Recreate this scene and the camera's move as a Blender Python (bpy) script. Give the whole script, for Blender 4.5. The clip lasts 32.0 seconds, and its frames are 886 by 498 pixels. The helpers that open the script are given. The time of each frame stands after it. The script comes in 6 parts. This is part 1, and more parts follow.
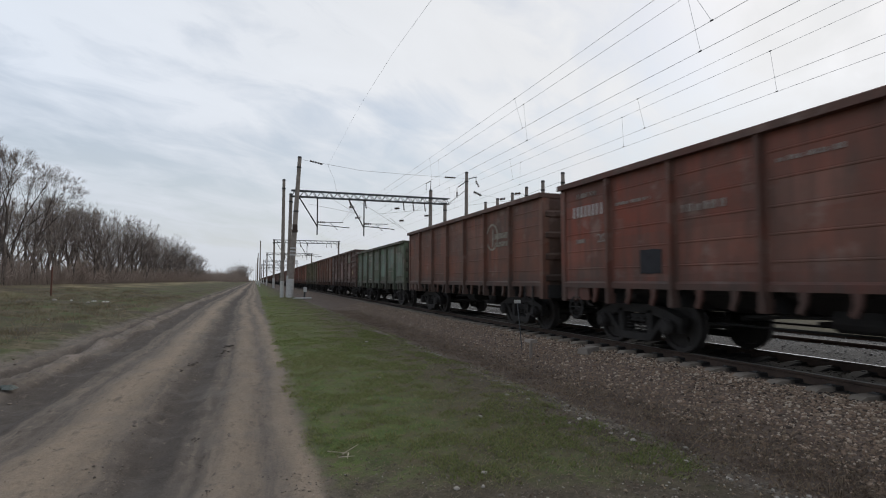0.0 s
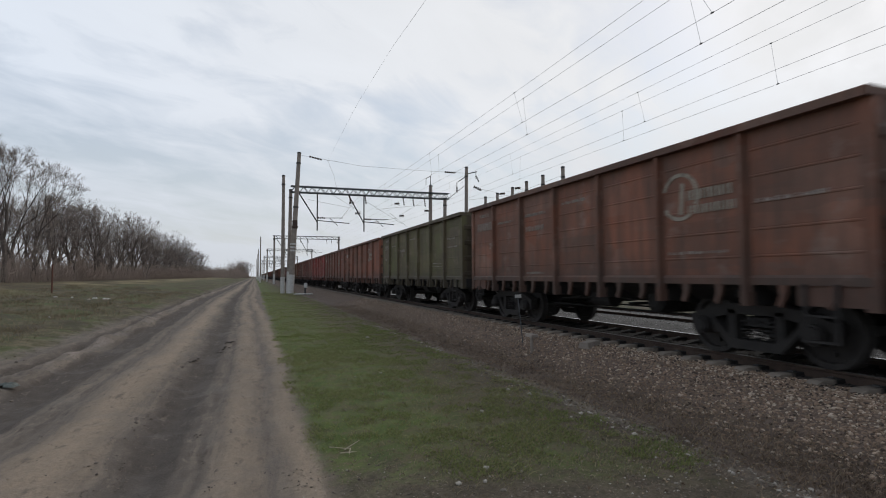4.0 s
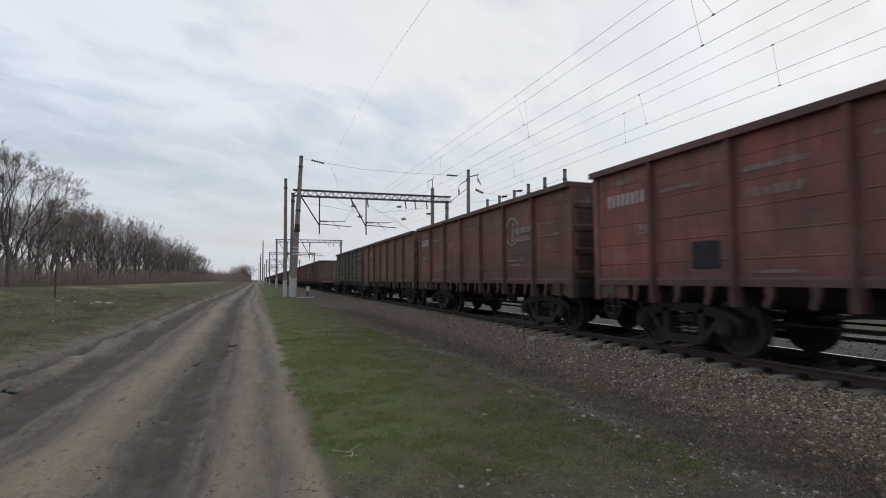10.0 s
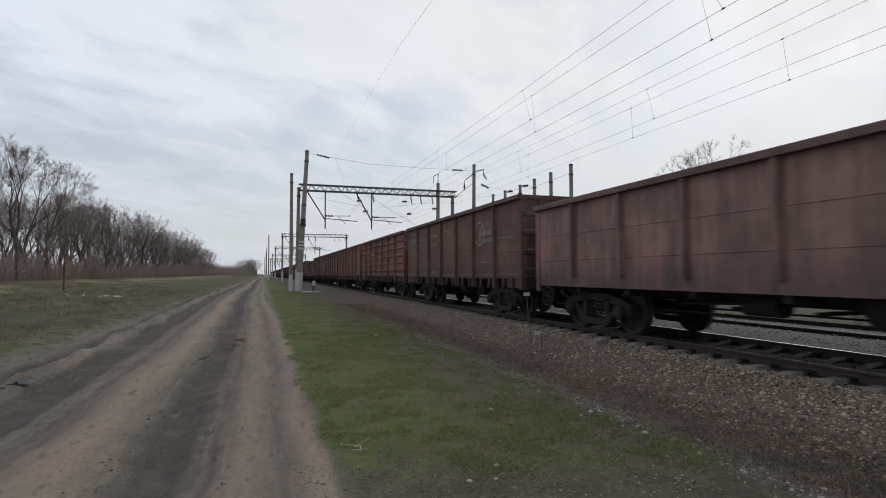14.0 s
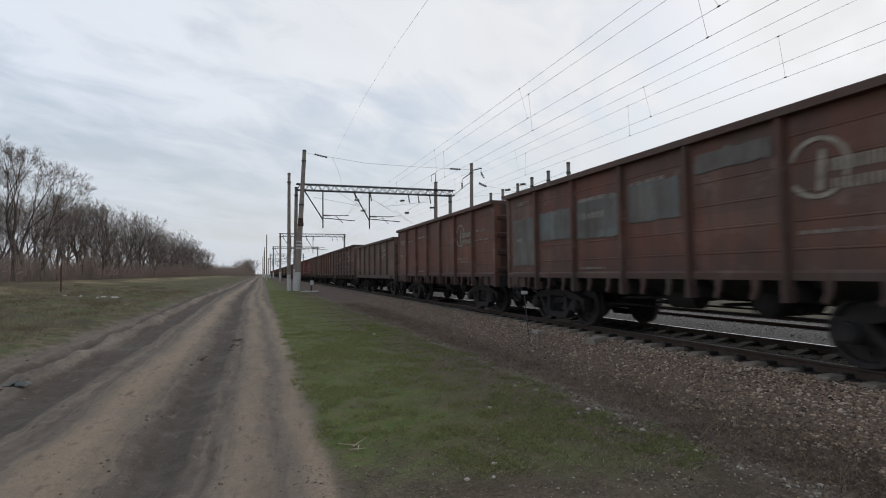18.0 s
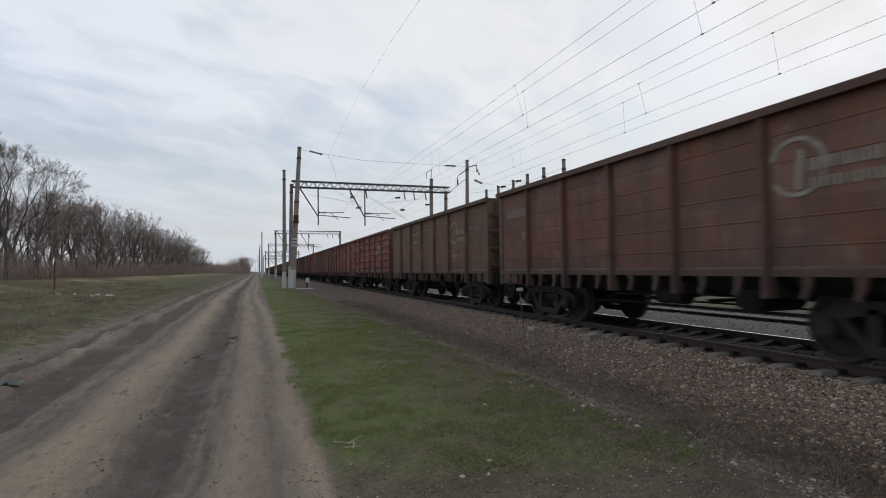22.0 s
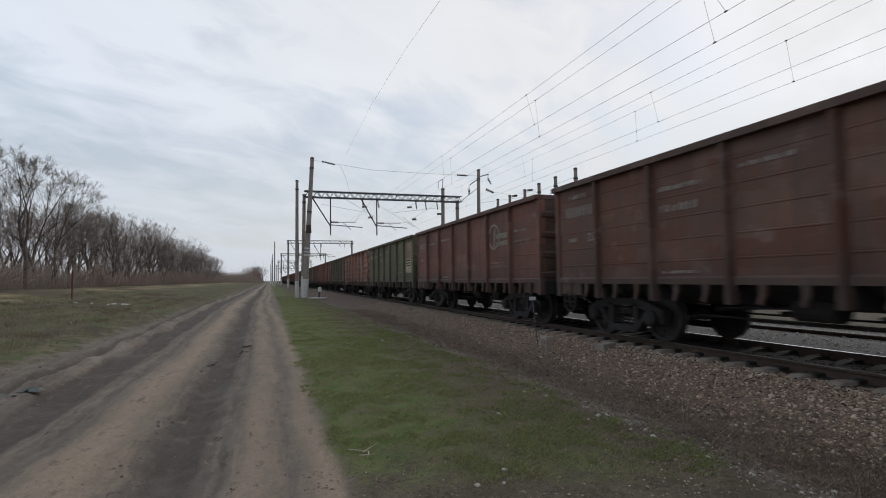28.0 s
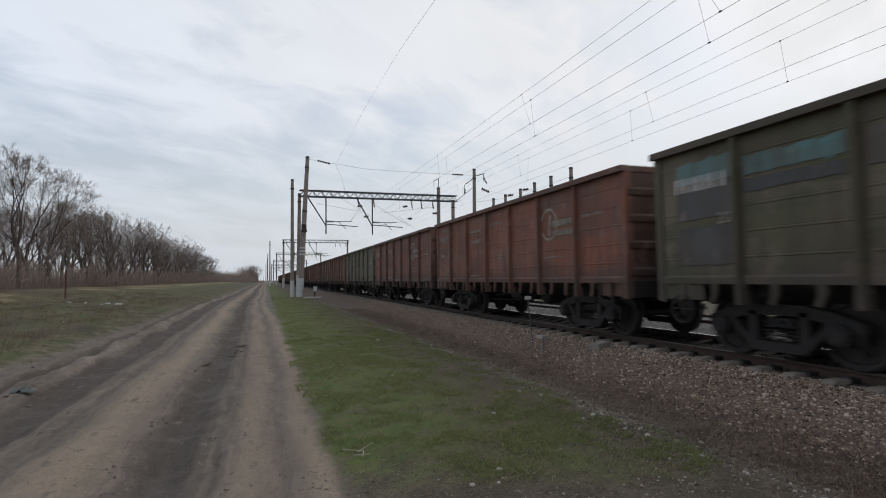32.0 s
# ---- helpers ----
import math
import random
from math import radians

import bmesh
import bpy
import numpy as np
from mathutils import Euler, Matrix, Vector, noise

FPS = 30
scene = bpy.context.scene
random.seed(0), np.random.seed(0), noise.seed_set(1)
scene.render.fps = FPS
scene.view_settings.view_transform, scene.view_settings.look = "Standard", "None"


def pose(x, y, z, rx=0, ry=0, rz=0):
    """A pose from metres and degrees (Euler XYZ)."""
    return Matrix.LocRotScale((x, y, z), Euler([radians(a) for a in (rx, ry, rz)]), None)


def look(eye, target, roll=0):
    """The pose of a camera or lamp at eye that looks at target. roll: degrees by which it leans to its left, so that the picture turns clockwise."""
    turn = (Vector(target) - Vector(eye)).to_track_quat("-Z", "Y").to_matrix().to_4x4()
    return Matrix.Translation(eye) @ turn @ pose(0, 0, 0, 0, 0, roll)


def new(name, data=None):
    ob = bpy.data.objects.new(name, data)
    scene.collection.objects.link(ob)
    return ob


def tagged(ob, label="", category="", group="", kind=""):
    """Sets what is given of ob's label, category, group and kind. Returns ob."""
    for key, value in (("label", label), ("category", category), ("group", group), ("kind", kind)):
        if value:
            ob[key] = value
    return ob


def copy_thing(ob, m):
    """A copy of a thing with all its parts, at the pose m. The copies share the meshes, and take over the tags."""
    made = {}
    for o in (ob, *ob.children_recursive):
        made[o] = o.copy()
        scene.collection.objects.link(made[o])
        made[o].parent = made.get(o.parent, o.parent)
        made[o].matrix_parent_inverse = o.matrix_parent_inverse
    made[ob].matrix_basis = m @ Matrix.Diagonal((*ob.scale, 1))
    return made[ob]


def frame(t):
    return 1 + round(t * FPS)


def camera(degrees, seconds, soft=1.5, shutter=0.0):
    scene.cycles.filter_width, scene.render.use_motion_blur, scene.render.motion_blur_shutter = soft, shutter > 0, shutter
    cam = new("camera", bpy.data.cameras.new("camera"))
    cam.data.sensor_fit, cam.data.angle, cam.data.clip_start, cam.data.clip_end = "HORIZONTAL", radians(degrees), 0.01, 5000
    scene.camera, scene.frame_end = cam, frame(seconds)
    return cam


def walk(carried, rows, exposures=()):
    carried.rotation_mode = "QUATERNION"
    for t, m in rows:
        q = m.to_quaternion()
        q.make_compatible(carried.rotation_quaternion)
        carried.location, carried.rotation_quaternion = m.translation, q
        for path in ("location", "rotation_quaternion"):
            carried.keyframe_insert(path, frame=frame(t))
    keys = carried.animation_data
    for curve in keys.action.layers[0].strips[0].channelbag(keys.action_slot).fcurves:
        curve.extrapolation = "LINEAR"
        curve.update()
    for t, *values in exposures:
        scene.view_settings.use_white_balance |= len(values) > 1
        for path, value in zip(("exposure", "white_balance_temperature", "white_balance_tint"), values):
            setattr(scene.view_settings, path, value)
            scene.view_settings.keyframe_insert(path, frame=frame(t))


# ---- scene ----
# The camera stands on the dirt road, held in the hand, and sways a little.
# seconds, x, y, z, tilt, turn, lean
PATH = [
    (0, -0.008, -0.016, 1.6, 93.423, -19.7, 0.019), (0.5, -0.008, -0.014, 1.602, 93.312, -19.697, 0.061), (1, -0.008, -0.019, 1.608, 93.144, -19.699, -0.065),
    (1.5, -0.002, -0.007, 1.601, 93.068, -19.651, -0.162), (2, -0.002, -0.012, 1.604, 92.97, -19.698, -0.279), (2.5, 0.002, -0.009, 1.602, 92.974, -19.684, -0.368),
    (3, 0.003, -0.012, 1.607, 92.825, -19.679, -0.416), (3.5, -0.004, -0.001, 1.602, 92.871, -19.673, -0.371), (5.5, -0.009, -0.002, 1.605, 92.648, -19.715, -0.169),
    (6, -0.006, -0.001, 1.607, 92.384, -19.74, -0.203), (6.5, -0.008, 0, 1.612, 92.314, -19.669, -0.165), (7, -0.006, 0.003, 1.607, 92.391, -19.506, -0.153),
    (7.5, -0.009, 0.001, 1.604, 92.624, -19.412, -0.079), (8, -0.008, 0.003, 1.604, 92.704, -19.31, -0.16), (8.5, -0.005, -0.003, 1.605, 92.806, -19.253, -0.285),
    (9, -0, -0, 1.6, 92.99, -19.305, -0.355), (9.5, -0.001, -0.008, 1.603, 93.069, -19.317, -0.409), (10, -0.003, 0.001, 1.599, 93.214, -19.442, -0.484),
    (10.5, -0.013, -0.003, 1.602, 93.227, -19.458, -0.466), (11, -0.014, -0.004, 1.6, 93.171, -19.422, -0.472), (11.5, -0.02, -0.006, 1.603, 92.941, -19.031, -0.483),
    (12, -0.024, -0.001, 1.603, 92.779, -18.826, -0.448), (12.5, -0.032, -0.002, 1.598, 92.834, -18.8, -0.355), (13, -0.031, 0.002, 1.601, 92.743, -18.807, -0.346),
    (13.5, -0.033, -0.008, 1.601, 92.736, -18.803, -0.338), (14, -0.032, 0.002, 1.606, 92.648, -18.877, -0.302), (14.5, -0.029, 0.003, 1.607, 92.639, -18.969, -0.359),
    (16.5, -0.017, -0.004, 1.611, 92.219, -19.007, -0.627), (17, -0.024, -0.013, 1.613, 92.312, -19.018, -0.664), (17.5, -0.023, -0.012, 1.614, 92.477, -19.077, -0.636),
    (18, -0.021, -0.005, 1.606, 92.527, -19.081, -0.632), (18.5, -0.022, -0.002, 1.606, 92.528, -19.057, -0.644), (19, -0.023, -0.01, 1.605, 92.478, -19.018, -0.677),
    (19.5, -0.023, -0.007, 1.609, 92.391, -19.081, -0.684), (20, -0.014, -0.008, 1.609, 92.255, -19.18, -0.754), (20.5, -0.013, 0.003, 1.605, 92.098, -19.335, -0.673),
    (21, -0.014, -0.002, 1.613, 92.023, -19.508, -0.624), (21.5, -0.017, -0.004, 1.615, 92.016, -19.648, -0.642), (22, -0.01, -0, 1.611, 92.179, -19.535, -0.79),
    (22.5, -0.005, -0.01, 1.609, 92.407, -19.338, -0.953), (23, -0.014, -0.003, 1.605, 92.634, -19.182, -0.938), (23.5, -0.02, -0.001, 1.601, 92.73, -19.033, -0.804),
    (24, -0.029, -0.008, 1.608, 92.848, -18.842, -0.705), (24.5, -0.024, -0.008, 1.603, 92.907, -18.843, -0.627), (25, -0.025, -0.001, 1.601, 93.063, -19.023, -0.62),
    (25.5, -0.018, -0.002, 1.6, 93.157, -19.162, -0.677), (27.5, -0.041, -0.005, 1.597, 93.382, -18.697, -0.763), (28, -0.045, -0.021, 1.603, 93.217, -18.31, -0.819),
    (28.5, -0.039, -0.014, 1.605, 93.053, -18.392, -0.839), (29, -0.043, -0.02, 1.607, 92.89, -18.542, -0.806), (29.5, -0.04, -0.014, 1.607, 92.802, -18.521, -0.771),
    (30, -0.04, -0.016, 1.605, 92.931, -18.685, -0.714), (30.5, -0.037, -0.01, 1.604, 93.042, -18.531, -0.71), (31, -0.031, -0.016, 1.603, 93.172, -18.593, -0.736),
    (31.5, -0.032, -0.008, 1.601, 93.197, -18.678, -0.766), (32, -0.036, -0.017, 1.605, 93.135, -18.774, -0.848),
]


def stand(x, y, z, tilt, turn, lean):
    return Matrix.Translation((x, y, z)) @ Euler((0, 0, radians(turn))).to_matrix().to_4x4() @ Euler((radians(tilt), 0, 0)).to_matrix().to_4x4() @ Euler((0, 0, radians(lean))).to_matrix().to_4x4()


cam = camera(80.3, 32.0, soft=1.0, shutter=0.28)
walk(cam, [(t, stand(*p)) for t, *p in PATH])
scene.view_settings.exposure = 0.0

# ---- light: a high overcast with thin bluish gaps, brighter towards the tracks ----
SUN_UP, SUN_TURN = radians(38), radians(62)      # the sun stands beyond the tracks
world = bpy.data.worlds.new("overcast_sky")
scene.world = world
world.use_nodes = True
wn, wl = world.node_tree.nodes, world.node_tree.links
wn.clear()


def wnode(kind, **values):
    n = wn.new(kind)
    for k, v in values.items():
        n.inputs[k].default_value = v
    return n


sky = wn.new("ShaderNodeTexSky")
sky.sky_type, sky.sun_disc = "NISHITA", False
sky.sun_elevation, sky.sun_rotation = SUN_UP, SUN_TURN
sky.air_density, sky.dust_density = 1.2, 1.2
co = wn.new("ShaderNodeTexCoord")
# the cloud sheet is flat and high: divide the direction by its height
sep = wn.new("ShaderNodeSeparateXYZ")
wl.new(co.outputs["Generated"], sep.inputs[0])
up = wn.new("ShaderNodeMath")
up.operation, up.inputs[1].default_value = "MAXIMUM", 0.0
wl.new(sep.outputs[2], up.inputs[0])
up2 = wn.new("ShaderNodeMath")
up2.operation, up2.inputs[1].default_value = "ADD", 0.26
wl.new(up.outputs[0], up2.inputs[0])
flat = wn.new("ShaderNodeVectorMath")
flat.operation = "DIVIDE"
comb = wn.new("ShaderNodeCombineXYZ")
for i in range(3):
    wl.new(up2.outputs[0], comb.inputs[i])
wl.new(co.outputs["Generated"], flat.inputs[0])
wl.new(comb.outputs[0], flat.inputs[1])
mp = wn.new("ShaderNodeMapping")
mp.inputs["Scale"].default_value = (0.75, 1.35, 1.0)
turn = wn.new("ShaderNodeMapping")
turn.inputs["Rotation"].default_value = (0, 0, radians(-34))    # the streaks run across the line
wl.new(flat.outputs[0], turn.inputs[0])
wl.new(turn.outputs[0], mp.inputs[0])
big = wnode("ShaderNodeTexNoise", Scale=0.8, Detail=5.0, Roughness=0.5, Distortion=0.8)
small = wnode("ShaderNodeTexNoise", Scale=4.2, Detail=8.0, Roughness=0.55, Distortion=0.5)
for n in (big, small):
    wl.new(mp.outputs[0], n.inputs["Vector"])
mixn = wn.new("ShaderNodeMath")
mixn.operation, mixn.inputs[1].default_value = "MULTIPLY_ADD", 0.7
wl.new(small.outputs["Fac"], mixn.inputs[0])
wl.new(big.outputs["Fac"], mixn.inputs[2])
ramp = wn.new("ShaderNodeValToRGB")
ramp.color_ramp.elements[0].position, ramp.color_ramp.elements[0].color = 0.66, (0.5, 0.5, 0.5, 1)
ramp.color_ramp.elements[1].position, ramp.color_ramp.elements[1].color = 0.95, (1, 1, 1, 1)
wl.new(mixn.outputs[0], ramp.inputs[0])
# the cover is thicker and brighter round the sun's side
dot = wn.new("ShaderNodeVectorMath")
dot.operation = "DOT_PRODUCT"
dot.inputs[1].default_value = (math.cos(SUN_UP) * math.sin(SUN_TURN), math.cos(SUN_UP) * math.cos(SUN_TURN), math.sin(SUN_UP))
wl.new(co.outputs["Generated"], dot.inputs[0])
glow = wn.new("ShaderNodeMapRange")
glow.inputs["From Min"].default_value, glow.inputs["From Max"].default_value = 0.15, 0.95
glow.inputs["To Min"].default_value, glow.inputs["To Max"].default_value = 0.0, 1.0
wl.new(dot.outputs["Value"], glow.inputs["Value"])
cloud = wn.new("ShaderNodeMix")
cloud.data_type = "RGBA"
cloud.inputs["A"].default_value = (7.55, 8.35, 9.55, 1)
cloud.inputs["B"].default_value = (8.8, 8.85, 9.0, 1)
wl.new(glow.outputs[0], cloud.inputs["Factor"])
dim = wn.new("ShaderNodeMix")
dim.data_type = "RGBA"
dim.blend_type = "MULTIPLY"
dim.inputs["Factor"].default_value = 0.12
wl.new(cloud.outputs["Result"], dim.inputs["A"])
wl.new(small.outputs["Fac"], dim.inputs["B"])
over = wn.new("ShaderNodeMix")
over.data_type = "RGBA"
wl.new(ramp.outputs[0], over.inputs["Factor"])
wl.new(sky.outputs[0], over.inputs["A"])
wl.new(dim.outputs["Result"], over.inputs["B"])
haze = wn.new("ShaderNodeMapRange")
haze.inputs["From Min"].default_value, haze.inputs["From Max"].default_value = 0.0, 0.3
haze.inputs["To Min"].default_value, haze.inputs["To Max"].default_value = 0.75, 0.0
wl.new(up.outputs[0], haze.inputs["Value"])
low_ = wn.new("ShaderNodeMix")
low_.data_type = "RGBA"
low_.inputs["B"].default_value = (5.9, 6.15, 6.5, 1)
wl.new(haze.outputs[0], low_.inputs["Factor"])
wl.new(over.outputs["Result"], low_.inputs["A"])
bg = wnode("ShaderNodeBackground", Strength=0.1)
wl.new(low_.outputs["Result"], bg.inputs["Color"])
wo = wn.new("ShaderNodeOutputWorld")
wl.new(bg.outputs[0], wo.inputs[0])

sun = new("sun", bpy.data.lights.new("sun", "SUN"))
sun.data.energy, sun.data.angle, sun.data.color = 0.7, radians(24), (1.0, 0.95, 0.88)
sun.matrix_world = look((0, 0, 0), (-math.cos(SUN_UP) * math.sin(SUN_TURN), -math.cos(SUN_UP) * math.cos(SUN_TURN), -math.sin(SUN_UP)))
sun.location = (60, 40, 60)

# ---- materials ----


class Mat:
    """A node material in short calls."""

    def __init__(self, name, rough=0.8, metal=0.0, spec=0.3):
        self.m = bpy.data.materials.new(name)
        self.m.use_nodes = True
        self.n, self.l = self.m.node_tree.nodes, self.m.node_tree.links
        self.b = self.n["Principled BSDF"]
        self.b.inputs["Roughness"].default_value = rough
        self.b.inputs["Metallic"].default_value = metal
        self.b.inputs["Specular IOR Level"].default_value = spec
        self.co = self.n.new("ShaderNodeTexCoord")
        self.info = self.n.new("ShaderNodeObjectInfo")

    def coords(self, space="Object", scale=(1, 1, 1), vary=0.0):
        p = self.n.new("ShaderNodeMapping")
        p.inputs["Scale"].default_value = scale
        self.l.new(self.co.outputs[space], p.inputs[0])
        if vary:
            k = self.n.new("ShaderNodeVectorMath")
            k.operation = "SCALE"
            k.inputs[0].default_value = (vary, vary * 0.7, vary * 1.3)
            self.l.new(self.info.outputs["Random"], k.inputs["Scale"])
            self.l.new(k.outputs[0], p.inputs["Location"])
        return p.outputs[0]

    def noise(self, scale, detail=4.0, rough=0.6, vec=None, dist=0.0):
        t = self.n.new("ShaderNodeTexNoise")
        for k, v in (("Scale", scale), ("Detail", detail), ("Roughness", rough), ("Distortion", dist)):
            t.inputs[k].default_value = v
        self.l.new(vec or self.coords(), t.inputs["Vector"])
        return t.outputs["Fac"]

    def ramp(self, fac, lo, hi, a=0.0, b=1.0):
        r = self.n.new("ShaderNodeMapRange")
        for k, v in (("From Min", lo), ("From Max", hi), ("To Min", a), ("To Max", b)):
            r.inputs[k].default_value = v
        self.l.new(fac, r.inputs["Value"])
        return r.outputs[0]

    def mix(self, fac, a, b, blend="MIX"):
        x = self.n.new("ShaderNodeMix")
        x.data_type, x.blend_type = "RGBA", blend
        for sock, v in ((x.inputs["Factor"], fac), (x.inputs["A"], a), (x.inputs["B"], b)):
            if isinstance(v, (int, float)):
                sock.default_value = v
            elif isinstance(v, tuple):
                sock.default_value = (*v, 1)
            else:
                self.l.new(v, sock)
        return x.outputs["Result"]

    def math(self, op, a, b):
        x = self.n.new("ShaderNodeMath")
        x.operation = op
        for i, v in enumerate((a, b)):
            if isinstance(v, (int, float)):
                x.inputs[i].default_value = v
            else:
                self.l.new(v, x.inputs[i])
        return x.outputs[0]

    def colour(self, c):
        self.l.new(c, self.b.inputs["Base Color"])
        return self

    def bump(self, h, strength=0.4, dist=0.02):
        x = self.n.new("ShaderNodeBump")
        x.inputs["Strength"].default_value, x.inputs["Distance"].default_value = strength, dist
        self.l.new(h, x.inputs["Height"])
        self.l.new(x.outputs[0], self.b.inputs["Normal"])
        return self


def plain(name, a, b, scale=6.0, rough=0.8, metal=0.0, bump=0.3, dist=0.01, space="Object", fine=None, vary=0.0):
    """Two tones of one surface at two scales, with fine relief."""
    m = Mat(name, rough, metal)
    v = m.coords(space, vary=vary)
    big_, fine_ = m.noise(scale, 5, 0.6, v), m.noise(fine or scale * 9, 4, 0.7, v)
    f = m.math("ADD", m.math("MULTIPLY", big_, 0.65), m.math("MULTIPLY", fine_, 0.35))
    m.colour(m.mix(m.ramp(f, 0.32, 0.68), a, b)).bump(fine_, bump, dist)
    return m.m


def wagon_paint():
    """Sun-faded paint on pressed steel: the object's own colour under soot, rust streaks and dust."""
    m = Mat("weathered_wagon_paint", 0.62, 0.0, 0.35)
    v = m.coords("Object", vary=40.0)
    streak = m.noise(1.0, 5, 0.65, m.coords("Object", (7.0, 7.0, 0.55), vary=30.0))
    soot, fine = m.noise(0.8, 5, 0.62, v, 0.4), m.noise(22, 4, 0.7, v)
    vo = m.n.new("ShaderNodeTexVoronoi")
    vo.distance, vo.inputs["Scale"].default_value = "CHEBYCHEV", 1.0
    wv = m.n.new("ShaderNodeVectorMath")
    wv.operation = "ADD"
    m.l.new(m.coords("Object", (1.1, 1.1, 1.7), vary=40.0), wv.inputs[0])
    ws = m.n.new("ShaderNodeCombineXYZ")
    for i in range(3):
        m.l.new(m.math("MULTIPLY", m.noise(5, 3, 0.6, v), 0.16), ws.inputs[i])
    m.l.new(ws.outputs[0], wv.inputs[1])
    m.l.new(wv.outputs[0], vo.inputs["Vector"])
    cell = m.n.new("ShaderNodeSeparateXYZ")
    m.l.new(vo.outputs["Color"], cell.inputs[0])
    # repainted and patched areas, lighter or darker than the rest
    c = m.mix(m.ramp(cell.outputs[0], 0.72, 0.95, 0.0, 0.25), m.info.outputs["Color"], (0.27, 0.2, 0.165))
    c = m.mix(m.ramp(cell.outputs[1], 0.6, 0.95, 0.0, 0.25), c, (0.075, 0.056, 0.045))
    # every bay's sheet has faded in its own way
    sb = m.n.new("ShaderNodeSeparateXYZ")
    m.l.new(m.co.outputs["Object"], sb.inputs[0])
    bay = m.n.new("ShaderNodeCombineXYZ")
    m.l.new(m.math("FLOOR", m.math("DIVIDE", m.math("ADD", sb.outputs[1], 5.89), 11.78 / 7), 0.0), bay.inputs[0])
    m.l.new(m.math("FLOOR", m.math("DIVIDE", m.math("ADD", sb.outputs[2], m.math("MULTIPLY", soot, 0.25)), 0.76), 0.0), bay.inputs[1])
    m.l.new(m.math("MULTIPLY", m.info.outputs["Random"], 97.0), bay.inputs[2])
    wn_ = m.n.new("ShaderNodeTexWhiteNoise")
    m.l.new(bay.outputs[0], wn_.inputs["Vector"])
    c = m.mix(m.ramp(wn_.outputs["Value"], 0.5, 1.0, 0.0, 0.4), c, (0.085, 0.06, 0.048))
    c = m.mix(m.ramp(wn_.outputs["Value"], 0.35, 0.0, 0.0, 0.25), c, (0.26, 0.17, 0.13))
    c = m.mix(m.ramp(fine, 0.3, 0.75, 0.0, 0.3), c, (0.2, 0.125, 0.09))
    c = m.mix(m.ramp(soot, 0.42, 0.68, 0.0, 0.6), c, (0.075, 0.052, 0.04))
    c = m.mix(m.ramp(streak, 0.47, 0.64, 0.0, 0.5), c, (0.08, 0.053, 0.04))
    c = m.mix(m.ramp(m.noise(1.0, 4, 0.6, m.coords("Object", (3.4, 3.4, 0.35), vary=17.0)), 0.5, 0.66, 0.0, 0.38), c, (0.05, 0.037, 0.03))
    c = m.mix(m.ramp(m.noise(1.7, 6, 0.7, v), 0.58, 0.68, 0.0, 0.5), c, (0.24, 0.17, 0.14))
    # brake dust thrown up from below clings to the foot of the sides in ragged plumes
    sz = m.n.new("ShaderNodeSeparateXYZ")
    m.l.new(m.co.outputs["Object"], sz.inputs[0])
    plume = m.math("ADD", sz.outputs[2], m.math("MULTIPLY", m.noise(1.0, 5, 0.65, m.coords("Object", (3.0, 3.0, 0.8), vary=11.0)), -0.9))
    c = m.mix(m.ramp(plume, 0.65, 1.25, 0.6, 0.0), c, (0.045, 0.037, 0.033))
    m.colour(c).bump(m.noise(3.0, 5, 0.6, v), 0.35, 0.02)
    return m.m


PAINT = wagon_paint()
MARK = plain("faded_white_stencil", (0.15, 0.125, 0.105), (0.4, 0.36, 0.32), 14, 0.8, bump=0.1)
FRESHMARK = plain("white_number_paint", (0.3, 0.27, 0.25), (0.62, 0.59, 0.56), 5, 0.8, bump=0.1, vary=30.0)
# grime taken darker, so the colour holds the shade beneath the wagon
UNDER = plain("black_grimy_underframe", (0.018, 0.017, 0.017), (0.032, 0.03, 0.029), 4, 0.85, vary=9.0)
SOOT = plain("sooty_steel", (0.05, 0.045, 0.043), (0.1, 0.09, 0.083), 4, 0.75, 0.0, vary=9.0)
BOGIE = plain("dusty_cast_steel", (0.018, 0.0165, 0.016), (0.036, 0.032, 0.03), 3.5, 0.8, vary=9.0)
WHEEL = plain("worn_wheel_steel", (0.022, 0.02, 0.019), (0.045, 0.04, 0.038), 8, 0.6, 0.1)
RAIL = plain("rusty_rail_side", (0.035, 0.024, 0.02), (0.075, 0.05, 0.038), 5, 0.8)
DULLTOP = plain("dull_rail_head", (0.07, 0.064, 0.06), (0.12, 0.11, 0.1), 3, 0.6, 0.2, bump=0.05)
RAILTOP = plain("polished_rail_head", (0.5, 0.5, 0.5), (0.65, 0.65, 0.65), 3, 0.18, 0.95, bump=0.05)
def sleeper_mat():
    """Weathered concrete, blackened between the rails by oil, brake dust and painted shade."""
    m = Mat("weathered_concrete_sleeper", 0.9)
    v = m.coords("Object", vary=20.0)
    f = m.noise(5, 5, 0.65, v)
    s = m.n.new("ShaderNodeSeparateXYZ")
    m.l.new(m.co.outputs["Object"], s.inputs[0])
    c = m.mix(m.ramp(f, 0.3, 0.7), (0.15, 0.126, 0.104), (0.26, 0.22, 0.182))
    oil_shade = m.ramp(m.math("ADD", m.math("ABSOLUTE", s.outputs[0], 0.0), m.math("MULTIPLY", f, 0.3)), 1.1, 1.22, 1.0, 0.0)
    c = m.mix(oil_shade, c, (0.02, 0.018, 0.017))
    m.colour(c).bump(m.noise(40, 4, 0.7, v), 0.3, 0.01)
    return m.m


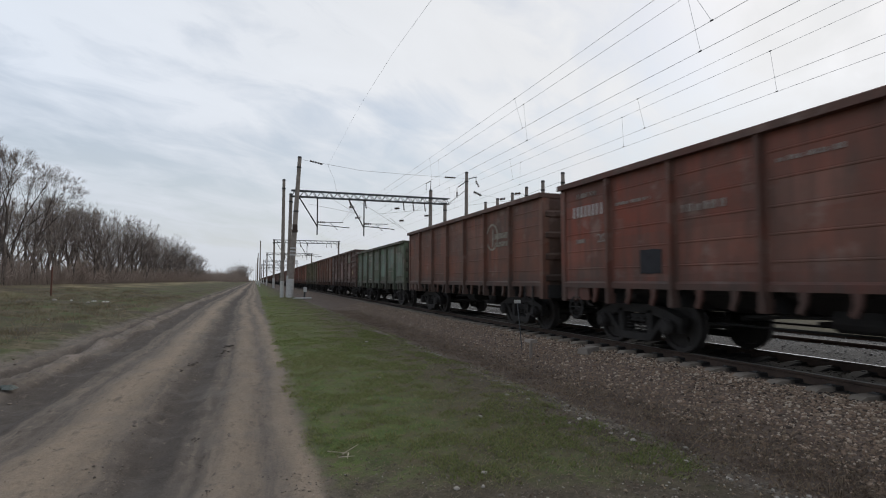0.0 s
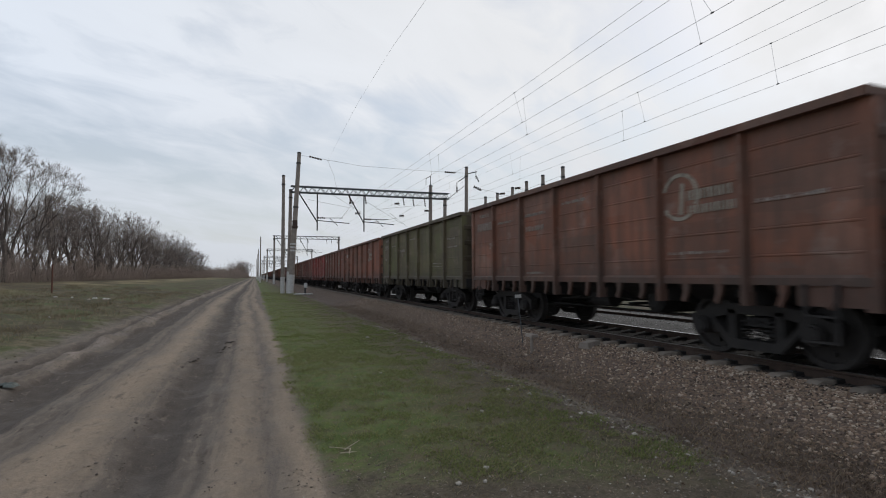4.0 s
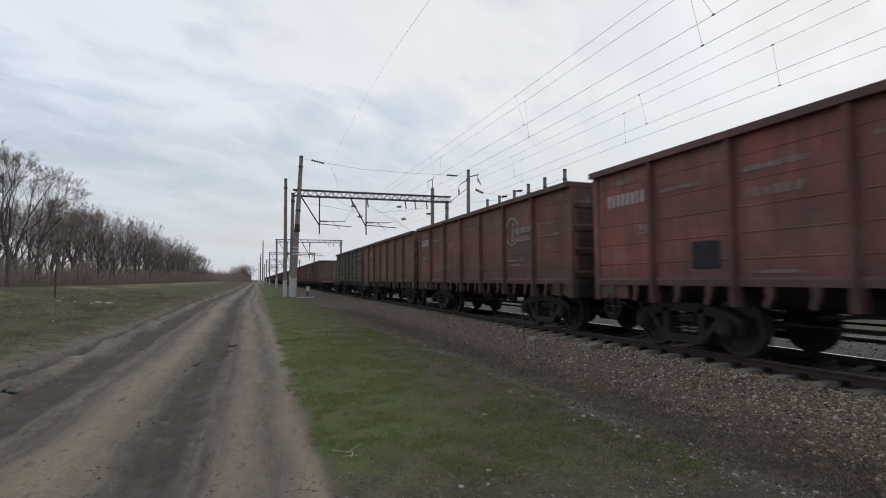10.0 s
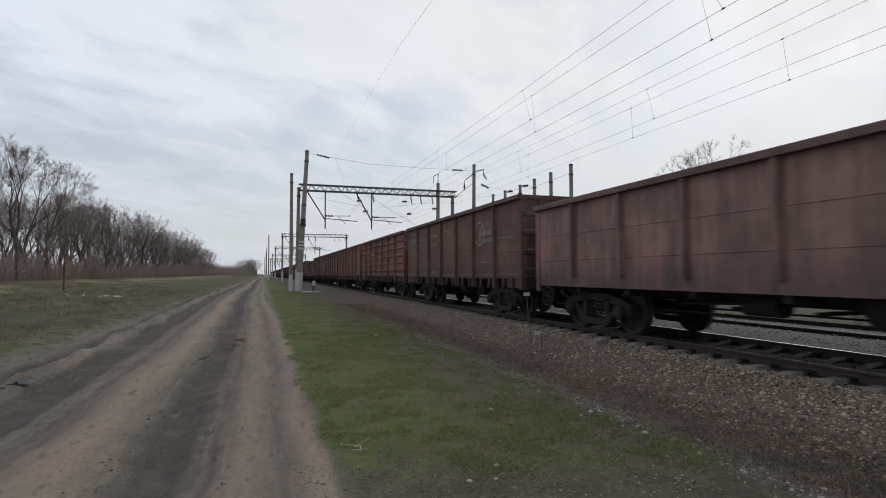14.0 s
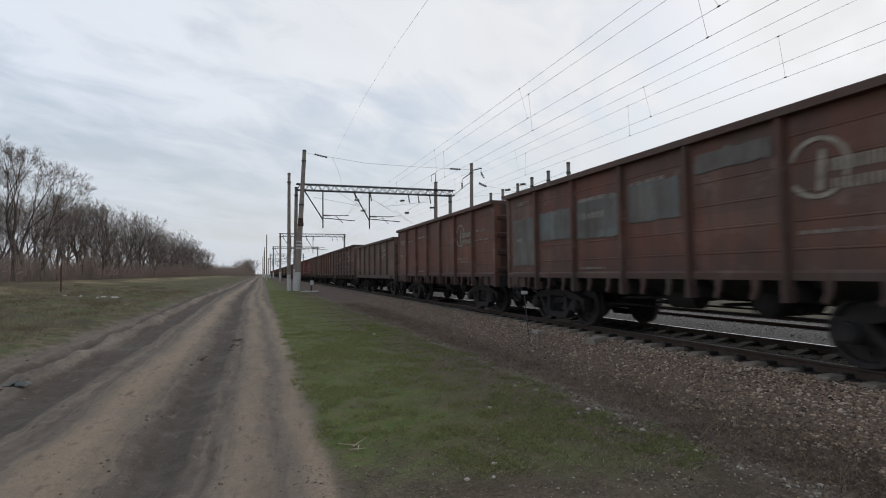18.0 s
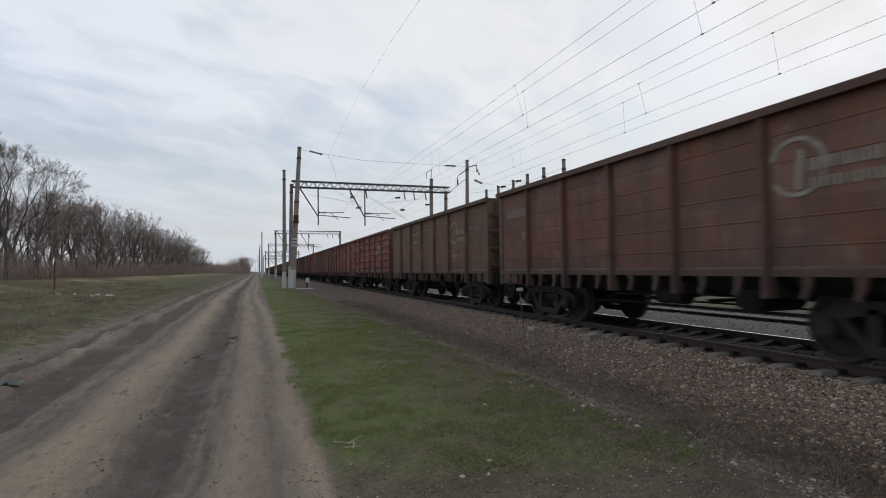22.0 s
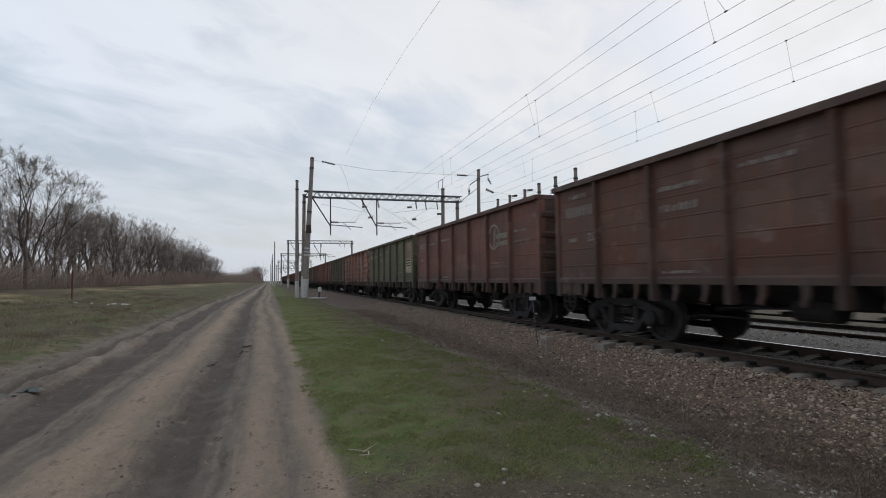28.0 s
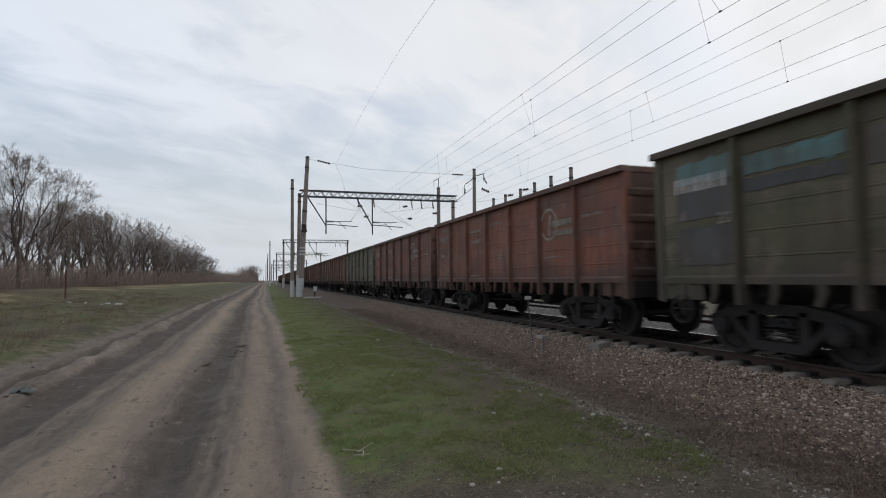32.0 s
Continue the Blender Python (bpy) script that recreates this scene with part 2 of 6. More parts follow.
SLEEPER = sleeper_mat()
POLE = plain("weathered_concrete_pole", (0.16, 0.135, 0.115), (0.3, 0.26, 0.225), 2.5, 0.9, vary=20.0)
WHITE = plain("flaking_whitewash", (0.36, 0.35, 0.33), (0.58, 0.57, 0.55), 5, 0.9)
STEEL = plain("painted_lattice_steel", (0.045, 0.05, 0.053), (0.1, 0.105, 0.11), 4, 0.6, 0.2)
DARKSTEEL = plain("dark_weathered_steel", (0.03, 0.03, 0.032), (0.07, 0.068, 0.066), 5, 0.6, 0.3)
PORCELAIN = plain("brown_porcelain", (0.035, 0.022, 0.016), (0.06, 0.04, 0.03), 9, 0.25)
WIRE = plain("oxidised_copper_wire", (0.36, 0.36, 0.36), (0.5, 0.495, 0.49), 3, 0.6, 0.3)
BARK = plain("grey_brown_bark", (0.06, 0.048, 0.042), (0.13, 0.107, 0.095), 3, 0.95, bump=0.8, dist=0.03)
TWIG = plain("bare_twig_bark", (0.165, 0.135, 0.118), (0.29, 0.243, 0.215), 2, 0.95)
BRUSH = plain("leafless_brush", (0.19, 0.148, 0.122), (0.34, 0.272, 0.228), 1.2, 0.95)
RUST = plain("rusty_post_steel", (0.07, 0.032, 0.024), (0.14, 0.062, 0.045), 7, 0.85)


def stones_mat(name, pal, rough=0.9):
    """Stones that differ one from another."""
    m = Mat(name, rough)
    g = m.n.new("ShaderNodeNewGeometry")
    r = m.n.new("ShaderNodeValToRGB")
    r.color_ramp.interpolation = "CONSTANT"
    els = r.color_ramp.elements
    for i, c in enumerate(pal):
        e = els[i] if i < 2 else els.new(0.5)
        e.position, e.color = i / len(pal), (*c, 1)
    m.l.new(g.outputs["Random Per Island"], r.inputs[0])
    f = m.noise(30, 3)
    m.colour(m.mix(m.ramp(f, 0.3, 0.7, 0.0, 0.4), r.outputs[0], (0.07, 0.06, 0.05))).bump(f, 0.3, 0.005)
    return m.m


BALLAST = stones_mat("mixed_ballast_stone", [(0.3, 0.22, 0.16), (0.48, 0.37, 0.28), (0.07, 0.052, 0.042), (0.5, 0.415, 0.33), (0.28, 0.195, 0.14), (0.66, 0.58, 0.49), (0.12, 0.092, 0.074), (0.2, 0.132, 0.092), (0.36, 0.26, 0.19)])
CLOD = stones_mat("dry_earth_clod", [(0.125, 0.104, 0.087), (0.18, 0.148, 0.12), (0.1, 0.083, 0.07), (0.22, 0.18, 0.145)])
PALESTONE = stones_mat("pale_limestone_pebble", [(0.2, 0.172, 0.14), (0.29, 0.26, 0.22), (0.14, 0.117, 0.094), (0.4, 0.37, 0.325), (0.16, 0.135, 0.11)])
# stones stained between the rails, with the train's shade in their colour
OIL_SHADE_STONE = stones_mat("oil-blackened ballast stone", [(0.03, 0.027, 0.025), (0.05, 0.044, 0.04), (0.02, 0.018, 0.017)])
GREYSTONE = stones_mat("grey_crushed_stone", [(0.27, 0.262, 0.25), (0.35, 0.34, 0.33), (0.19, 0.185, 0.175), (0.43, 0.42, 0.41)])


def blades_mat(name, pal):
    m = Mat(name, 0.7, 0.0, 0.2)
    g = m.n.new("ShaderNodeNewGeometry")
    r = m.n.new("ShaderNodeValToRGB")
    els = r.color_ramp.elements
    for i, c in enumerate(pal):
        e = els[i] if i < 2 else els.new(0.5)
        e.position, e.color = i / max(1, len(pal) - 1), (*c, 1)
    m.l.new(g.outputs["Random Per Island"], r.inputs[0])
    big_, mid_ = m.noise(0.16, 4, 0.6), m.noise(0.9, 4, 0.6)
    c = m.mix(m.ramp(big_, 0.4, 0.62, 0.0, 0.55), r.outputs[0], pal[-1])
    c = m.mix(m.ramp(mid_, 0.48, 0.66, 0.0, 0.4), c, pal[0])
    m.colour(c)
    thin = m.n.new("ShaderNodeBsdfTranslucent")
    m.l.new(c, thin.inputs["Color"])
    both = m.n.new("ShaderNodeMixShader")
    both.inputs[0].default_value = 0.5
    m.l.new(m.b.outputs[0], both.inputs[1])
    m.l.new(thin.outputs[0], both.inputs[2])
    m.l.new(both.outputs[0], m.n["Material Output"].inputs[0])
    return m.m


GRASS = blades_mat("short_spring_grass", [(0.12, 0.165, 0.045), (0.155, 0.212, 0.057), (0.195, 0.25, 0.077), (0.26, 0.235, 0.13)])
DRY = blades_mat("dry_winter_grass", [(0.06, 0.062, 0.033), (0.13, 0.112, 0.07), (0.07, 0.1, 0.036), (0.24, 0.2, 0.13)])
DEADTURF = blades_mat("bleached_dead_blades", [(0.085, 0.075, 0.04), (0.16, 0.135, 0.085), (0.1, 0.1, 0.045), (0.34, 0.29, 0.2)])
WEED = blades_mat("dark_dead_weed", [(0.075, 0.055, 0.044), (0.17, 0.125, 0.095), (0.32, 0.25, 0.185)])
LEAF = stones_mat("fallen_leaf", [(0.19, 0.13, 0.085), (0.27, 0.195, 0.125), (0.13, 0.09, 0.062), (0.36, 0.285, 0.2), (0.16, 0.11, 0.075)])


def ground_mat():
    """The lie of the land from west to east: field, dirt road, turf, gully, ballast, and fields beyond."""
    m = Mat("earth_turf_and_gravel", 0.95, 0.0, 0.15)
    pos = m.co.outputs["Object"]
    s = m.n.new("ShaderNodeSeparateXYZ")
    m.l.new(pos, s.inputs[0])
    n1, n2, n3 = m.noise(0.55, 5, 0.6, pos), m.noise(3.2, 5, 0.65, pos), m.noise(28, 5, 0.7, pos)
    wob = m.math("ADD", m.math("MULTIPLY", m.math("SUBTRACT", n1, 0.5), 1.0), m.math("MULTIPLY", m.math("SUBTRACT", n2, 0.5), 1.1))
    x = m.math("ADD", s.outputs[0], wob)
    # wheel ruts: trodden earth, darker than the dusty crests between them
    y_ = s.outputs[1]
    drift = m.math("MULTIPLY", m.math("SINE", m.math("MULTIPLY", y_, 0.11), 0.0), 0.1)
    bend = m.math("MULTIPLY", m.math("POWER", m.math("MAXIMUM", m.math("SUBTRACT", y_, 8.0), 0.0), 1.0), -0.012)
    xr = m.math("ADD", m.math("SUBTRACT", s.outputs[0], m.math("ADD", drift, m.math("MAXIMUM", bend, -0.4))), m.math("MULTIPLY", m.math("SUBTRACT", n2, 0.5), 0.13))
    xr = m.math("ADD", xr, m.math("MULTIPLY", m.math("SUBTRACT", m.noise(0.22, 2, 0.5, pos), 0.5), 0.5))
    cv = m.n.new("ShaderNodeCombineXYZ")
    m.l.new(xr, cv.inputs[0])
    m.l.new(m.math("MULTIPLY", y_, 0.07), cv.inputs[1])
    grit = m.noise(95, 3, 0.7, pos)
    ln = m.noise(2.6, 6, 0.62, cv.outputs[0])        # streaks drawn out along the road
    tread = m.noise(13.0, 5, 0.65, cv.outputs[0])    # fine tyre lines
    cs = m.n.new("ShaderNodeCombineXYZ")
    m.l.new(xr, cs.inputs[0])
    m.l.new(m.math("MULTIPLY", y_, 0.35), cs.inputs[1])
    scuff = m.noise(7.0, 6, 0.7, cs.outputs[0])      # short smears

    def bands(rows_, ragged):
        """Strips along the road, with frayed edges: line, half width, weight."""
        out = None
        for c_, w_, d_ in rows_:
            k = m.math("DIVIDE", m.math("SUBTRACT", xr, c_), w_)
            g = m.math("MULTIPLY", m.math("EXPONENT", m.math("MULTIPLY", m.math("MULTIPLY", k, k), -1.0), 0.0), d_)
            out = g if out is None else m.math("MAXIMUM", out, g)
        out = m.math("ADD", out, m.math("MULTIPLY", m.math("SUBTRACT", scuff, 0.5), ragged))
        return m.math("ADD", out, m.math("MULTIPLY", m.math("SUBTRACT", ln, 0.5), ragged))
    rut = m.ramp(bands([(c_, w_ * 1.15, min(1.0, d_ * 13)) for c_, w_, d_ in RUTS], 0.8), 0.2, 0.7)
    dust = m.ramp(bands(((-1.72, 0.4, 1.0), (-0.2, 0.3, 0.8), (0.36, 0.24, 0.85), (-2.6, 0.12, 0.45)), 1.0), 0.3, 0.95)
    ridge_ = m.math("MULTIPLY", m.ramp(bands(((-3.58, 0.24, 1.0), (-2.55, 0.1, 0.5)), 1.6), 0.4, 1.0), m.ramp(m.noise(0.9, 5, 0.65, pos), 0.44, 0.6))
    dirt = m.mix(m.ramp(ln, 0.36, 0.64), (0.128, 0.108, 0.091), (0.205, 0.169, 0.136))
    dirt = m.mix(m.ramp(tread, 0.44, 0.58, 0.0, 0.7), dirt, (0.11, 0.094, 0.081))
    dirt = m.mix(m.math("MULTIPLY", dust, 0.8), dirt, (0.29, 0.228, 0.168))
    dirt = m.mix(m.math("MULTIPLY", rut, 0.9), dirt, (0.06, 0.051, 0.045))
    dirt = m.mix(m.math("MULTIPLY", ridge_, 0.85), dirt, (0.27, 0.225, 0.195))
    dirt = m.mix(m.ramp(scuff, 0.55, 0.66, 0.0, 0.65), dirt, (0.088, 0.074, 0.064))
    dirt = m.mix(m.ramp(scuff, 0.42, 0.32, 0.0, 0.35), dirt, (0.28, 0.23, 0.18))
    dirt = m.mix(m.ramp(n3, 0.42, 0.7, 0.0, 0.35), dirt, (0.1, 0.085, 0.073))
    dirt = m.mix(m.ramp(m.noise(0.8, 6, 0.7, pos), 0.5, 0.66, 0.0, 0.35), dirt, (0.155, 0.14, 0.127))
    dirt = m.mix(m.ramp(grit, 0.5, 0.68, 0.0, 0.4), dirt, (0.075, 0.063, 0.054))
    dirt = m.mix(m.ramp(grit, 0.42, 0.28, 0.0, 0.35), dirt, (0.3, 0.25, 0.2))
    # crumbs and wet specks
    dirt = m.mix(m.ramp(m.noise(2.6, 7, 0.78, m.coords("Object", (2.0, 0.8, 1))), 0.6, 0.65, 0.0, 0.7), dirt, (0.058, 0.048, 0.042))
    # turf, with dark gaps and bleached tips between the blades
    turf = m.mix(m.ramp(n2, 0.35, 0.65), (0.06, 0.1, 0.022), (0.114, 0.148, 0.044))
    turf = m.mix(m.ramp(n3, 0.46, 0.7, 0.0, 0.5), turf, (0.11, 0.092, 0.062))
    turf = m.mix(m.ramp(m.math("ADD", m.noise(0.9, 6, 0.72, pos), m.math("MULTIPLY", s.outputs[0], 0.095)), 0.58, 0.8, 0.0, 0.85), turf, (0.1, 0.08, 0.054))
    turf = m.mix(m.ramp(grit, 0.5, 0.66, 0.0, 0.6), turf, (0.034, 0.042, 0.016))
    turf = m.mix(m.ramp(grit, 0.41, 0.29, 0.0, 0.5), turf, (0.2, 0.2, 0.1))
    mott = m.noise(11, 5, 0.7, pos)
    turf = m.mix(m.ramp(mott, 0.52, 0.64, 0.0, 0.65), turf, (0.05, 0.05, 0.026))
    turf = m.mix(m.ramp(m.noise(4.2, 6, 0.72, pos), 0.5, 0.62, 0.0, 0.7), turf, (0.12, 0.094, 0.064))
    # the last of the bank and the patch underfoot are bare
    bare = m.math("MAXIMUM", m.ramp(m.math("ADD", m.math("ADD", y_, m.math("MULTIPLY", s.outputs[0], 0.45)), m.math("MULTIPLY", wob, 1.3)), 5.0, 4.3), m.math("MAXIMUM", m.ramp(x, 2.4, 3.6), m.ramp(n2, 0.6, 0.7, 0.0, 0.5)))
    turf = m.mix(m.math("MULTIPLY", bare, 0.85), turf, m.mix(m.ramp(m.math("ADD", m.math("MULTIPLY", n3, 0.6), m.math("MULTIPLY", n2, 0.4)), 0.4, 0.62), (0.055, 0.044, 0.035), (0.145, 0.117, 0.09)))
    turf = m.mix(m.ramp(grit, 0.5, 0.64, 0.0, 0.35), turf, (0.04, 0.034, 0.024))
    # field: dull green and brown by the road, bleached yellow farther off
    field = m.mix(m.ramp(n2, 0.38, 0.6), (0.052, 0.056, 0.026), (0.14, 0.118, 0.074))
    field = m.mix(m.ramp(n1, 0.47, 0.58, 0.0, 0.75), field, (0.066, 0.092, 0.03))
    field = m.mix(m.ramp(m.math("ADD", s.outputs[0], m.math("MULTIPLY", wob, 6.0)), -12.0, -18.0, 0.0, 0.85), field, m.mix(m.ramp(m.noise(0.09, 4, 0.6, pos), 0.5, 0.6), (0.085, 0.068, 0.046), (0.25, 0.205, 0.12)))
    field = m.mix(m.ramp(m.noise(0.35, 6, 0.75, pos), 0.48, 0.56, 0.0, 0.75), field, (0.056, 0.046, 0.035))
    field = m.mix(m.ramp(n3, 0.4, 0.7, 0.0, 0.5), field, (0.075, 0.06, 0.045))
    xb = m.math("ADD", s.outputs[0], m.math("MULTIPLY", wob, 3.0))
    strip = m.math("MULTIPLY", m.math("MULTIPLY", m.ramp(xb, -11.5, -16.5), m.ramp(xb, -21.0, -17.5)), m.ramp(m.noise(0.1, 6, 0.7, pos), 0.46, 0.6))
    field = m.mix(m.math("MULTIPLY", strip, 0.75), field, (0.28, 0.235, 0.135))
    # gully and ballast bed
    gul = m.mix(m.ramp(n2, 0.35, 0.65), (0.08, 0.062, 0.05), (0.175, 0.138, 0.113))
    bed = m.mix(m.ramp(n3, 0.35, 0.65), (0.085, 0.063, 0.05), (0.2, 0.15, 0.12))
    # the bed between the rails: oil stains plus painted shade of the train
    oily_shade = m.mix(m.ramp(n3, 0.35, 0.65), (0.02, 0.018, 0.017), (0.042, 0.037, 0.034))
    far = m.mix(m.ramp(n3, 0.4, 0.6), (0.05, 0.048, 0.046), (0.17, 0.165, 0.158))
    c = m.mix(m.ramp(x, -4.85, -4.45), field, dirt)
    c = m.mix(m.ramp(m.math("ADD", s.outputs[0], m.math("MULTIPLY", wob, 0.4)), 0.46, 0.66), c, turf)
    c = m.mix(m.ramp(x, 3.6, 4.1), c, gul)
    # pale washed-out grit along the lip of the gully
    lip = m.math("ADD", s.outputs[0], m.math("MULTIPLY", wob, 0.45))
    lip = m.math("MULTIPLY", m.math("MULTIPLY", m.ramp(lip, 3.5, 3.7), m.ramp(lip, 4.05, 3.8)), m.ramp(m.noise(1.7, 6, 0.75, pos), 0.44, 0.58))
    c = m.mix(m.math("MULTIPLY", lip, 0.9), c, m.mix(m.ramp(n3, 0.4, 0.6), (0.13, 0.11, 0.092), (0.3, 0.265, 0.225)))
    c = m.mix(m.ramp(x, 5.0, 5.8), c, bed)
    c = m.mix(m.ramp(s.outputs[0], 7.0, 7.25), c, oily_shade)
    c = m.mix(m.ramp(s.outputs[0], 9.1, 9.5), c, far)
    c = m.mix(m.ramp(x, 15.0, 16.5), c, m.mix(0.6, field, (0.06, 0.05, 0.04)))
    m.colour(c)
    h = m.math("ADD", m.math("MULTIPLY", n3, 0.5), n2)
    m.bump(h, 0.6, 0.05)
    return m.m


# the road's wheel ruts: offset from the road's line, half width, depth
RUTS = ((-2.9, 0.3, 0.08), (-0.94, 0.26, 0.075), (-3.22, 0.1, 0.06), (-3.98, 0.17, 0.11), (0.05, 0.14, 0.02), (-2.3, 0.1, 0.03), (-0.52, 0.09, 0.03))
GROUND = ground_mat()

# ---- building blocks ----
TRACK_X, TRACK2_X, RAIL_Z = 8.156, 12.6, 0.305


def obj(name, bm, material, smooth=False):
    me = bpy.data.meshes.new(name)
    bm.to_mesh(me)
    bm.free()
    for one in (material if isinstance(material, (list, tuple)) else (material,)):
        me.materials.append(one)
    if smooth:
        me.shade_smooth()
    return me


def part(name, bm, material, parent, label="", smooth=False):
    """Links a bmesh (or a mesh made already) as one mesh object under a thing or a part."""
    ob = new(name, bm if isinstance(bm, bpy.types.Mesh) else obj(name, bm, material, smooth))
    ob.parent = parent
    if label:
        ob["label"] = label
    return ob


def thing(name, label, category, group="", kind="", at=(0, 0, 0)):
    ob = new(name)
    ob.empty_display_size = 0.2
    ob.location = at
    return tagged(ob, label, category, group, kind)


def box(bm, x0, x1, y0, y1, z0, z1, mi=0):
    v = [bm.verts.new(p) for p in ((x0, y0, z0), (x1, y0, z0), (x1, y1, z0), (x0, y1, z0), (x0, y0, z1), (x1, y0, z1), (x1, y1, z1), (x0, y1, z1))]
    for f in ((3, 2, 1, 0), (4, 5, 6, 7), (0, 1, 5, 4), (1, 2, 6, 5), (2, 3, 7, 6), (3, 0, 4, 7)):
        bm.faces.new([v[i] for i in f]).material_index = mi
    return v


def bevelled(bm, width=0.01, segments=1):
    bmesh.ops.bevel(bm, geom=bm.edges[:], offset=width, segments=segments, affect="EDGES", clamp_overlap=True)
    return bm


def prism(bm, outline, axis, a, b, mi=0):
    """An outline (two coordinates) drawn out along an axis from a to b."""
    def at(u, w, s):
        return {"x": (s, u, w), "y": (u, s, w), "z": (u, w, s)}[axis]
    lo = [bm.verts.new(at(u, w, a)) for u, w in outline]
    hi = [bm.verts.new(at(u, w, b)) for u, w in outline]
    n = len(outline)
    fs = [bm.faces.new(lo[::-1]), bm.faces.new(hi)]
    for i in range(n):
        fs.append(bm.faces.new((lo[i], lo[(i + 1) % n], hi[(i + 1) % n], hi[i])))
    for f in fs:
        f.material_index = mi
    return fs


def tube(bm, p, q, r0, r1=None, sides=8, mi=0, caps=True):
    """A tapered round bar from p to q."""
    p, q = Vector(p), Vector(q)
    d = (q - p).normalized()
    u = d.orthogonal().normalized()
    w = d.cross(u)
    r1 = r0 if r1 is None else r1
    a = [bm.verts.new(p + (u * math.cos(k) + w * math.sin(k)) * r0) for k in (2 * math.pi * i / sides for i in range(sides))]
    b = [bm.verts.new(q + (u * math.cos(k) + w * math.sin(k)) * r1) for k in (2 * math.pi * i / sides for i in range(sides))]
    for i in range(sides):
        bm.faces.new((a[i], a[(i + 1) % sides], b[(i + 1) % sides], b[i])).material_index = mi
    if caps:
        bm.faces.new(a[::-1]).material_index = mi
        bm.faces.new(b).material_index = mi


def ring(bm, c, r, thick, axis="x", n=20, a0=0.0, a1=360.0, depth=None):
    """A hoop, or an arc of one, of square bar."""
    depth = depth or thick
    closed = abs(a1 - a0 - 360) < 1e-6
    steps = n if closed else n + 1
    rows_ = []
    for i in range(steps):
        k = radians(a0 + (a1 - a0) * i / n)
        loop = []
        for rr, s in ((r - thick / 2, -depth / 2), (r + thick / 2, -depth / 2), (r + thick / 2, depth / 2), (r - thick / 2, depth / 2)):
            u, w = rr * math.cos(k), rr * math.sin(k)
            loop.append(bm.verts.new(Vector(c) + Vector({"x": (s, u, w), "y": (u, s, w), "z": (u, w, s)}[axis])))
        rows_.append(loop)
    for i in range(n):
        a, b = rows_[i], rows_[(i + 1) % steps]
        for j in range(4):
            bm.faces.new((a[j], a[(j + 1) % 4], b[(j + 1) % 4], b[j]))
    if not closed:
        bm.faces.new(rows_[0])
        bm.faces.new(rows_[-1][::-1])


def fix(bm):
    bmesh.ops.recalc_face_normals(bm, faces=bm.faces[:])
    return bm


def lin(r, g, b, gain=1.0):
    return tuple(((c / 255 + 0.055) / 1.055) ** 2.4 * gain if c > 10 else c / 255 / 12.92 * gain for c in (r, g, b))

# ---- the lie of the land ----
def lump(x, y, s, seed=0.0):
    return noise.noise(Vector((x * s + seed, y * s - seed, seed * 0.37)))


def step(a, b, v):
    k = min(1.0, max(0.0, (v - a) / (b - a)))
    return k * k * (3 - 2 * k)


def height(x, y):
    """The ground's height: road with ruts, turf bank, gully, ballast bed, level land beyond."""
    near = 1.0 if abs(y) < 70 else 0.4
    z = 0.0
    if x < -4.3:
        z += 0.16 * step(-4.3, -5.2, x) + 1.15 * min(1.0, max(0.0, (-5.0 - x) / 19.0))
        z += (0.08 * lump(x, y, 0.5, 3) + 0.08 * lump(x, y, 1.7, 9)) * step(-4.3, -5.2, x)
    if -4.9 < x < 0.9:
        drift = 0.1 * math.sin(y * 0.11) + max(-0.4, -0.012 * max(0.0, y - 8.0))
        for c, w, d in RUTS:
            k = (x - c - drift) / w
            z -= 1.7 * d * math.exp(-k * k) * (0.75 + 0.5 * lump(c, y, 0.35, c)) * near
        z += 0.04 * lump(x, y, 0.9, 2) + (0.028 * lump(x, y, 4.0, 7) + 0.016 * lump(x, y, 9.0, 5) - 0.03 * abs(lump(x * 2.2, y * 0.8, 2.4, 8))) * near
        z += 0.04 * math.exp(-((x + 1.72 - drift) / 0.4) ** 2) * near + 0.09 * math.exp(-((x + 3.56 - drift - 0.15 * lump(2, y, 0.6, 5)) / 0.2) ** 2) * near * (0.6 + 1.6 * lump(x, y, 0.9, 4) + 1.2 * lump(x, y, 3.0, 11))
    if x > 0.2:
        z += 0.05 * step(0.3, 1.2, x) + 0.03 * lump(x, y, 0.8, 4) * step(0.3, 1.0, x) * step(5.5, 4.0, x)
        z -= 0.17 * step(3.2, 4.7, x)                                      # gully
        z += 0.02 * lump(x, y, 2.5, 6) * step(3, 4, x) * step(6.5, 5, x)
        z += 0.12 * step(4.8, 6.5, x)                                     # ballast shoulder
        z += (RAIL_Z - 0.17) * step(5.5, 6.6, x) + 0.018 * step(6.1, 6.75, x) * step(9.7, 9.4, x)
        z -= 0.09 * step(9.6, 10.1, x) - 0.165 * step(10.1, 11.0, x)
        z -= 0.25 * step(14.2, 16.0, x)
    return z


def spread(parts):
    """Grid lines from (start, stop, step) stretches."""
    out = []
    for a, b, s in parts:
        n = max(1, round((b - a) / s))
        out += [a + (b - a) * i / n for i in range(n)]
    return out + [parts[-1][1]]


